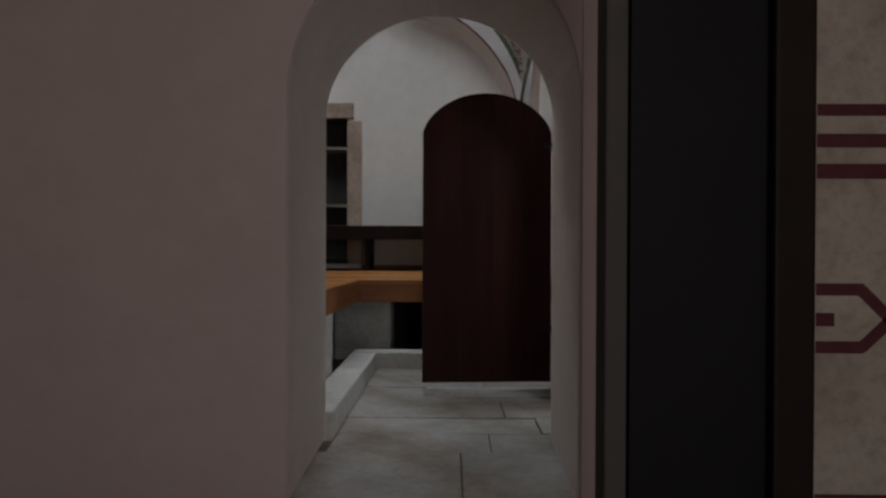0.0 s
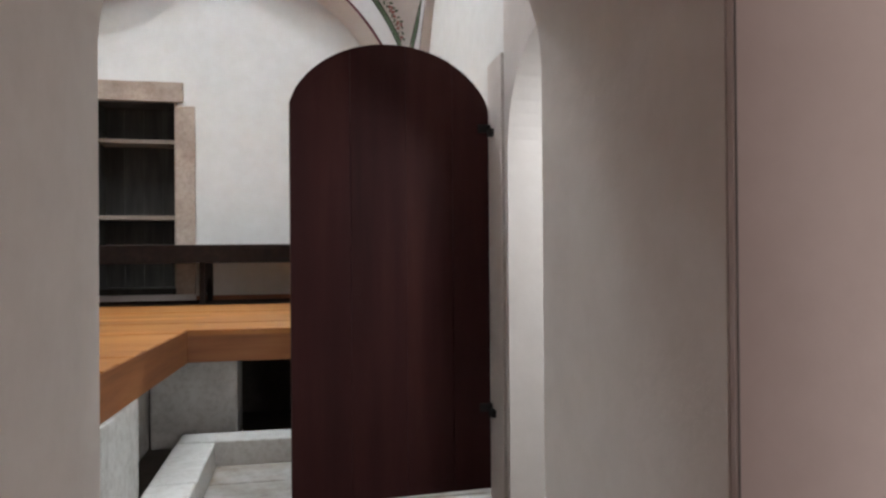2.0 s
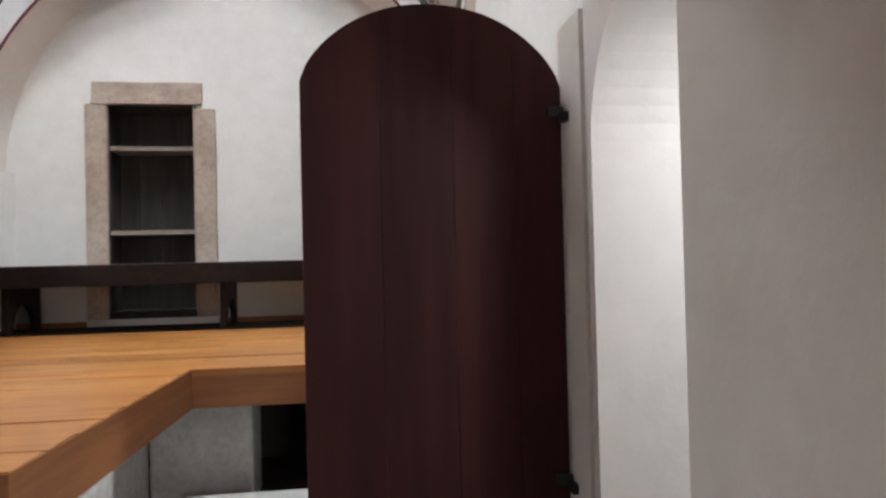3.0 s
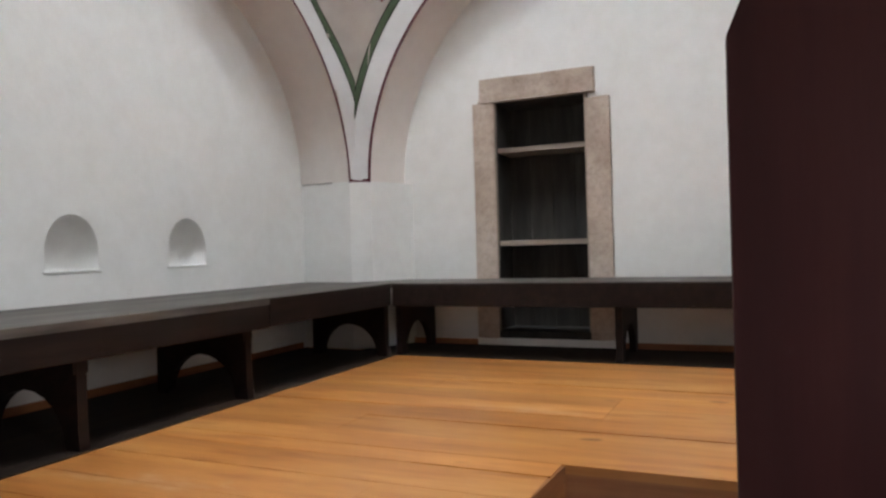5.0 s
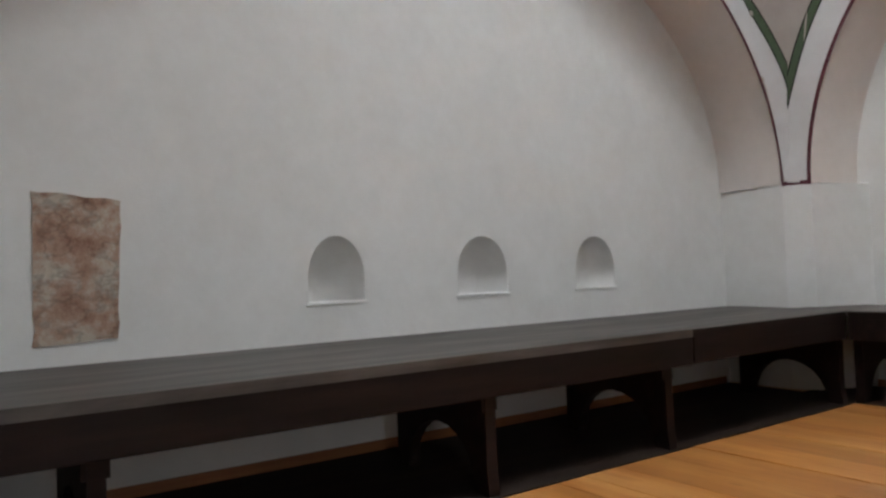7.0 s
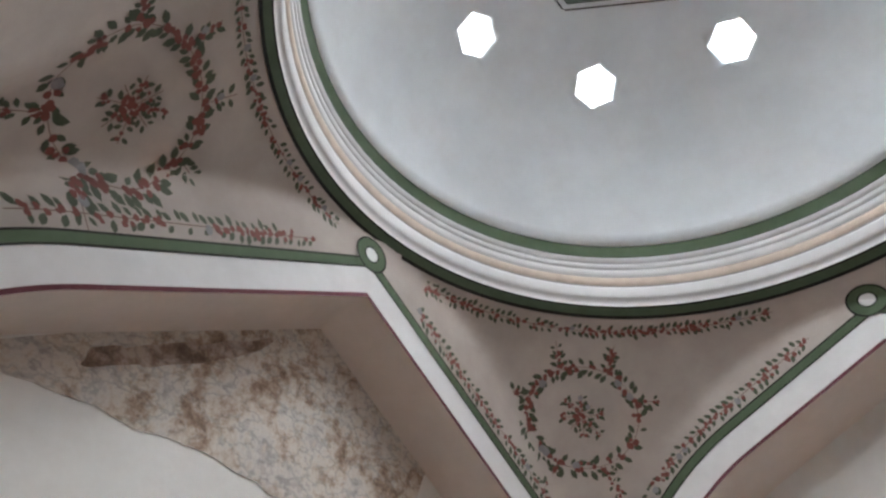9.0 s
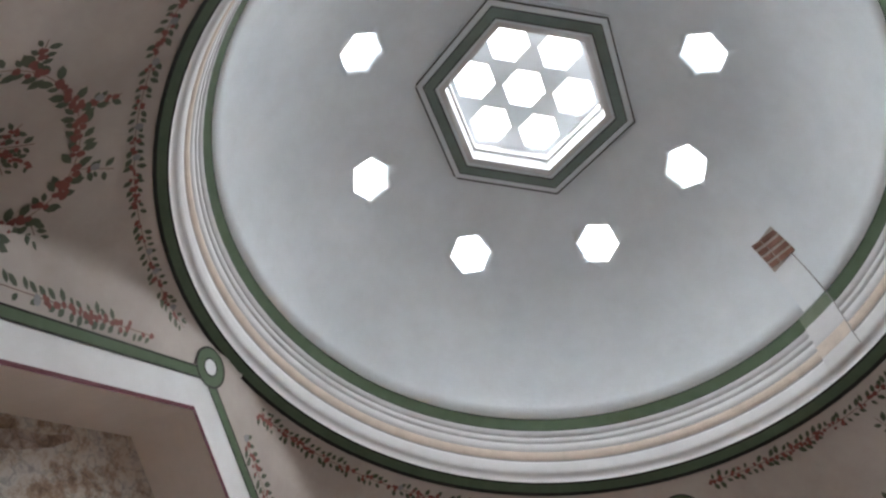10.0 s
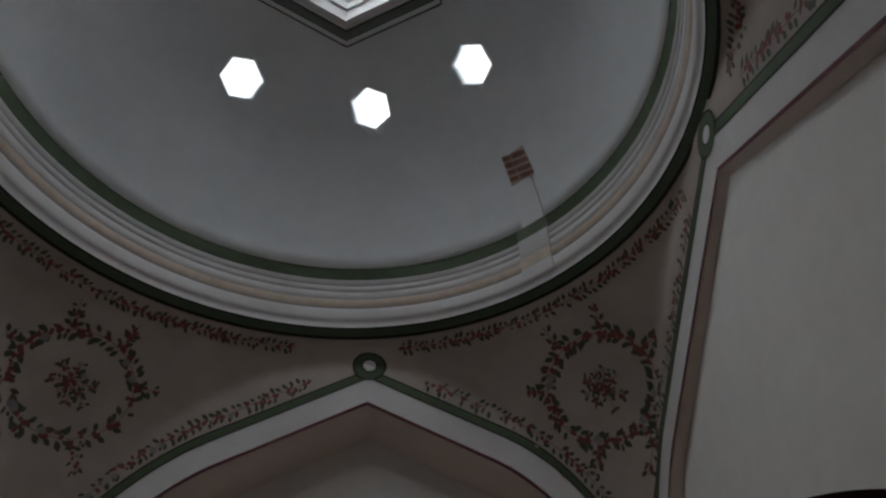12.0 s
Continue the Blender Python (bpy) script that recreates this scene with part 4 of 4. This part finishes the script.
def cable():
    cu = bpy.data.curves.new("cable", "CURVE")
    cu.dimensions, cu.bevel_depth, cu.bevel_resolution = "3D", 0.007, 2
    sp = cu.splines.new("POLY")
    pts = [wall_way(2, 1.433 * math.cos(a), BOWL_Z + 1.433 * math.sin(a), 0.012) for a in [math.pi / 2 * i / 24 for i in range(25)]]
    sp.points.add(len(pts) - 1)
    for p, q in zip(sp.points, pts):
        p.co = (*q, 1)
    cu.materials.append(CABLE)
    tagged(new("cable", cu), "thin grey cable along the south arch", "cable")


# ---------------------------------------------------------------- entrance hall
def hall_things():
    m = Matrix.Translation((1.30, -4.52, 0)) @ Matrix.Rotation(radians(8), 4, "Z")
    h = empty("door_2", m, "black lacquered door leaf standing open beside its brown post", "door", kind="structure")
    part("leaf", boxed(-0.315, -0.03, 0.01, -0.045, 0.03, 2.55, bevel=0.004), BLACK, h)
    part("edge_strip", boxed(-0.36, -0.025, 0.01, -0.317, 0.03, 2.55, bevel=0.006), paint("worn_dark_edge", (0.05, 0.045, 0.042)), h, "worn dark grey edge strip")
    part("post", boxed(-0.043, -0.05, 0.0, 0.04, 0.06, 2.9, bevel=0.008), BROWN_D, h, "dark brown post")
    setting("wall_painted", boxed(2.01, -3.232, 0, 3.4, -3.218, 2.9), OLDWALL, "old cream plaster wall with maroon painted strapwork", False, "wall")

    def bars(*rects):
        bm = bmesh.new()
        for x0, z0, x1, z1 in rects:
            box(bm, x0, -3.2345, z0, x1, -3.2325, z1)
        setting("strapwork", bm, MAROON, "maroon painted strapwork band", False, "painted band")
    bars((2.012, 1.466, 2.6, 1.51), (2.012, 1.349, 2.6, 1.40), (2.012, 1.233, 2.6, 1.289))
    bars((2.28, 1.29, 2.32, 1.349))
    bm = bmesh.new()
    for x0, z0, x1, z1 in ((2.18, 0.82, 2.29, 0.71), (2.18, 0.605, 2.29, 0.71)):
        d = Vector((x1 - x0, 0, z1 - z0)).normalized()
        n = Vector((-d.z, 0, d.x)) * 0.022
        prism(bm, [Vector((x0, -3.2326, z0)) + n, Vector((x1, -3.2326, z1)) + n, Vector((x1, -3.2326, z1)) - n, Vector((x0, -3.2326, z0)) - n], (0, -0.002, 0))
    setting("strapwork", bm, MAROON, "maroon painted strapwork band", False, "painted band")
    bars((2.012, 0.80, 2.19, 0.845), (2.012, 0.685, 2.08, 0.735), (2.012, 0.585, 2.19, 0.63), (2.28, 0.69, 2.6, 0.73), (2.012, 0.045, 2.6, 0.06))


# ---------------------------------------------------------------- painted flowers
def flowers():
    for q in range(4):
        diag = Euler((0, 0, math.pi / 2 * q + math.pi / 4))
        bms = {"leaf": bmesh.new(), "berry": bmesh.new(), "bloom": bmesh.new(), "stem": bmesh.new()}
        rnd = random.Random(31 + q)

        def frame_at(d):
            p = surface(d)
            n = -p.normalized()
            e1 = Vector((0, 0, 1)).cross(n).normalized()
            return p, e1, n.cross(e1)

        def patch(bm, d, pts, lift):
            base, e1, e2 = frame_at(d)
            vs = []
            for a, b in pts:
                w = base + e1 * a + e2 * b
                w = surface(w)
                w -= w.normalized() * lift
                vs.append(bm.verts.new(vault(w.x, w.y, BOWL_Z + w.z)))
            bm.faces.new(vs)

        def leaf(d, ang, size):
            c, s = math.cos(ang), math.sin(ang)
            shape = [(0, 0), (0.3, 0.23), (0.65, 0.25), (1, 0), (0.65, -0.25), (0.3, -0.23)]
            patch(bms["leaf"], d, [(size * (x * c - y * s), size * (x * s + y * c)) for x, y in shape], 0.0030)

        def dot(kind, d, size):
            o = rnd.random() * 6
            patch(bms[kind], d, [(size * rnd.uniform(0.75, 1.1) * math.cos(o + i * math.pi / 3.5), size * rnd.uniform(0.75, 1.1) * math.sin(o + i * math.pi / 3.5)) for i in range(7)], 0.0040)

        def stem(d0, d1):
            p0, e1, e2 = frame_at(d0)
            p1 = frame_at(d1)[0]
            t = (p1 - p0)
            a, b = t.dot(e1), t.dot(e2)
            l = math.hypot(a, b)
            if l < 1e-4:
                return
            n = (-b / l * 0.0022, a / l * 0.0022)
            patch(bms["stem"], d0, [(n[0], n[1]), (a + n[0], b + n[1]), (a - n[0], b - n[1]), (-n[0], -n[1])], 0.0022)

        def step(d, ang, dist):
            p, e1, e2 = frame_at(d)
            return p + e1 * dist * math.cos(ang) + e2 * dist * math.sin(ang)

        def garland(path, size, gap):
            """Leaves to both sides of a stem, with berries and now and then a dusty blue bloom."""
            run = 0.0
            for d0, d1 in zip(path, path[1:]):
                p0, e1, e2 = frame_at(d0)
                p1 = frame_at(d1)[0]
                t = p1 - p0
                way = math.atan2(t.dot(e2), t.dot(e1))
                stem(d0, d1)
                run += t.length
                while run > gap:
                    run -= gap
                    for side in (1, -1):
                        if rnd.random() < 0.85:
                            leaf(step(p0, way + side * 1.5, size * 0.25), way + side * rnd.uniform(0.5, 1.3), size * rnd.uniform(0.75, 1.25))
                    r = rnd.random()
                    if r < 0.66:
                        for _ in range(rnd.choice((2, 3, 3, 4))):
                            dot("berry", step(p0, rnd.uniform(0, 6.3), rnd.uniform(0.1, 0.55) * size), size * rnd.uniform(0.22, 0.36))
                    elif r < 0.74:
                        dot("bloom", step(p0, way + 1.6, 0.25 * size), size * 0.5)

        def turn(d):
            v = Vector(d)
            v.rotate(diag)
            return v
        # beside the two arches
        for s in (1, -1):
            pts = []
            wall, way = (q, -1) if s > 0 else ((q + 1) % 4, 1)
            if wall == 2:
                continue
            for u, z in offset_curve(0.335, wall, way):
                if 0.36 < u < 1.85 and z > 2.84:
                    pts.append(wall_dir(wall, way * u, z))
            fine = []
            for a, b in zip(pts, pts[1:]):
                fine += [a.lerp(b, i / 3) for i in range(3)]
            garland(fine, 0.046, 0.047)
        # below the ring
        arc = [turn((2.02 * math.sin(radians(a)), 2.02 * math.cos(radians(a)), 4.372 - 0.02 * (1 - abs(a) / 40) - BOWL_Z)) for a in [i * 1.2 - 34 for i in range(58)]]
        garland(arc, 0.044, 0.040)
        # wreath and its sprigs
        c0 = turn((0, 2.365, 3.89 - BOWL_Z))
        p, e1, e2 = frame_at(c0)
        circle = [p + e1 * 0.385 * math.cos(2 * math.pi * i / 72) + e2 * 0.335 * math.sin(2 * math.pi * i / 72) for i in range(73)]
        garland(circle, 0.062, 0.045)
        for a0, a1, l in ((1.15, 1.35, 0.20), (2.0, 1.8, 0.20), (-1.2, -0.95, 0.22), (-1.94, -2.19, 0.22), (0.35, 0.2, 0.16), (2.8, 2.94, 0.16)):
            s0 = p + e1 * 0.39 * math.cos(a0) + e2 * 0.34 * math.sin(a0)
            garland([s0 + (e1 * math.cos(a1) + e2 * math.sin(a1)) * l * i / 8 for i in range(9)], 0.048, 0.04)
        # bouquet
        for a in (0.2, 0.9, 1.6, 2.4, 3.2, 4.0, 4.9, 5.6):
            l = rnd.uniform(0.09, 0.17)
            garland([p + (e1 * math.cos(a) + e2 * math.sin(a)) * (0.015 + l * i / 6) for i in range(7)], 0.04, 0.036)
        for _ in range(7):
            dot("berry", step(p, rnd.uniform(0, 6.3), rnd.uniform(0, 0.05)), 0.017)
        h = tagged(new("painted_garland"), "painted garlands and wreath of leaves and red berries", "painted garland", "pendentive paintings", "structure")
        for name, mat in (("leaf", LEAF_M), ("berry", BERRY_M), ("bloom", BLUE_M), ("stem", STEM_M)):
            tagged(part(name, bms[name], mat, h), kind="stuff")


under_bench()
bench_west()
bench_north()
baseboards()
wall_cupboard()
side_door()
plaster_patches()
cable()
hall_things()
bare_bricks()
flowers()
planks(deck)
flagstones()
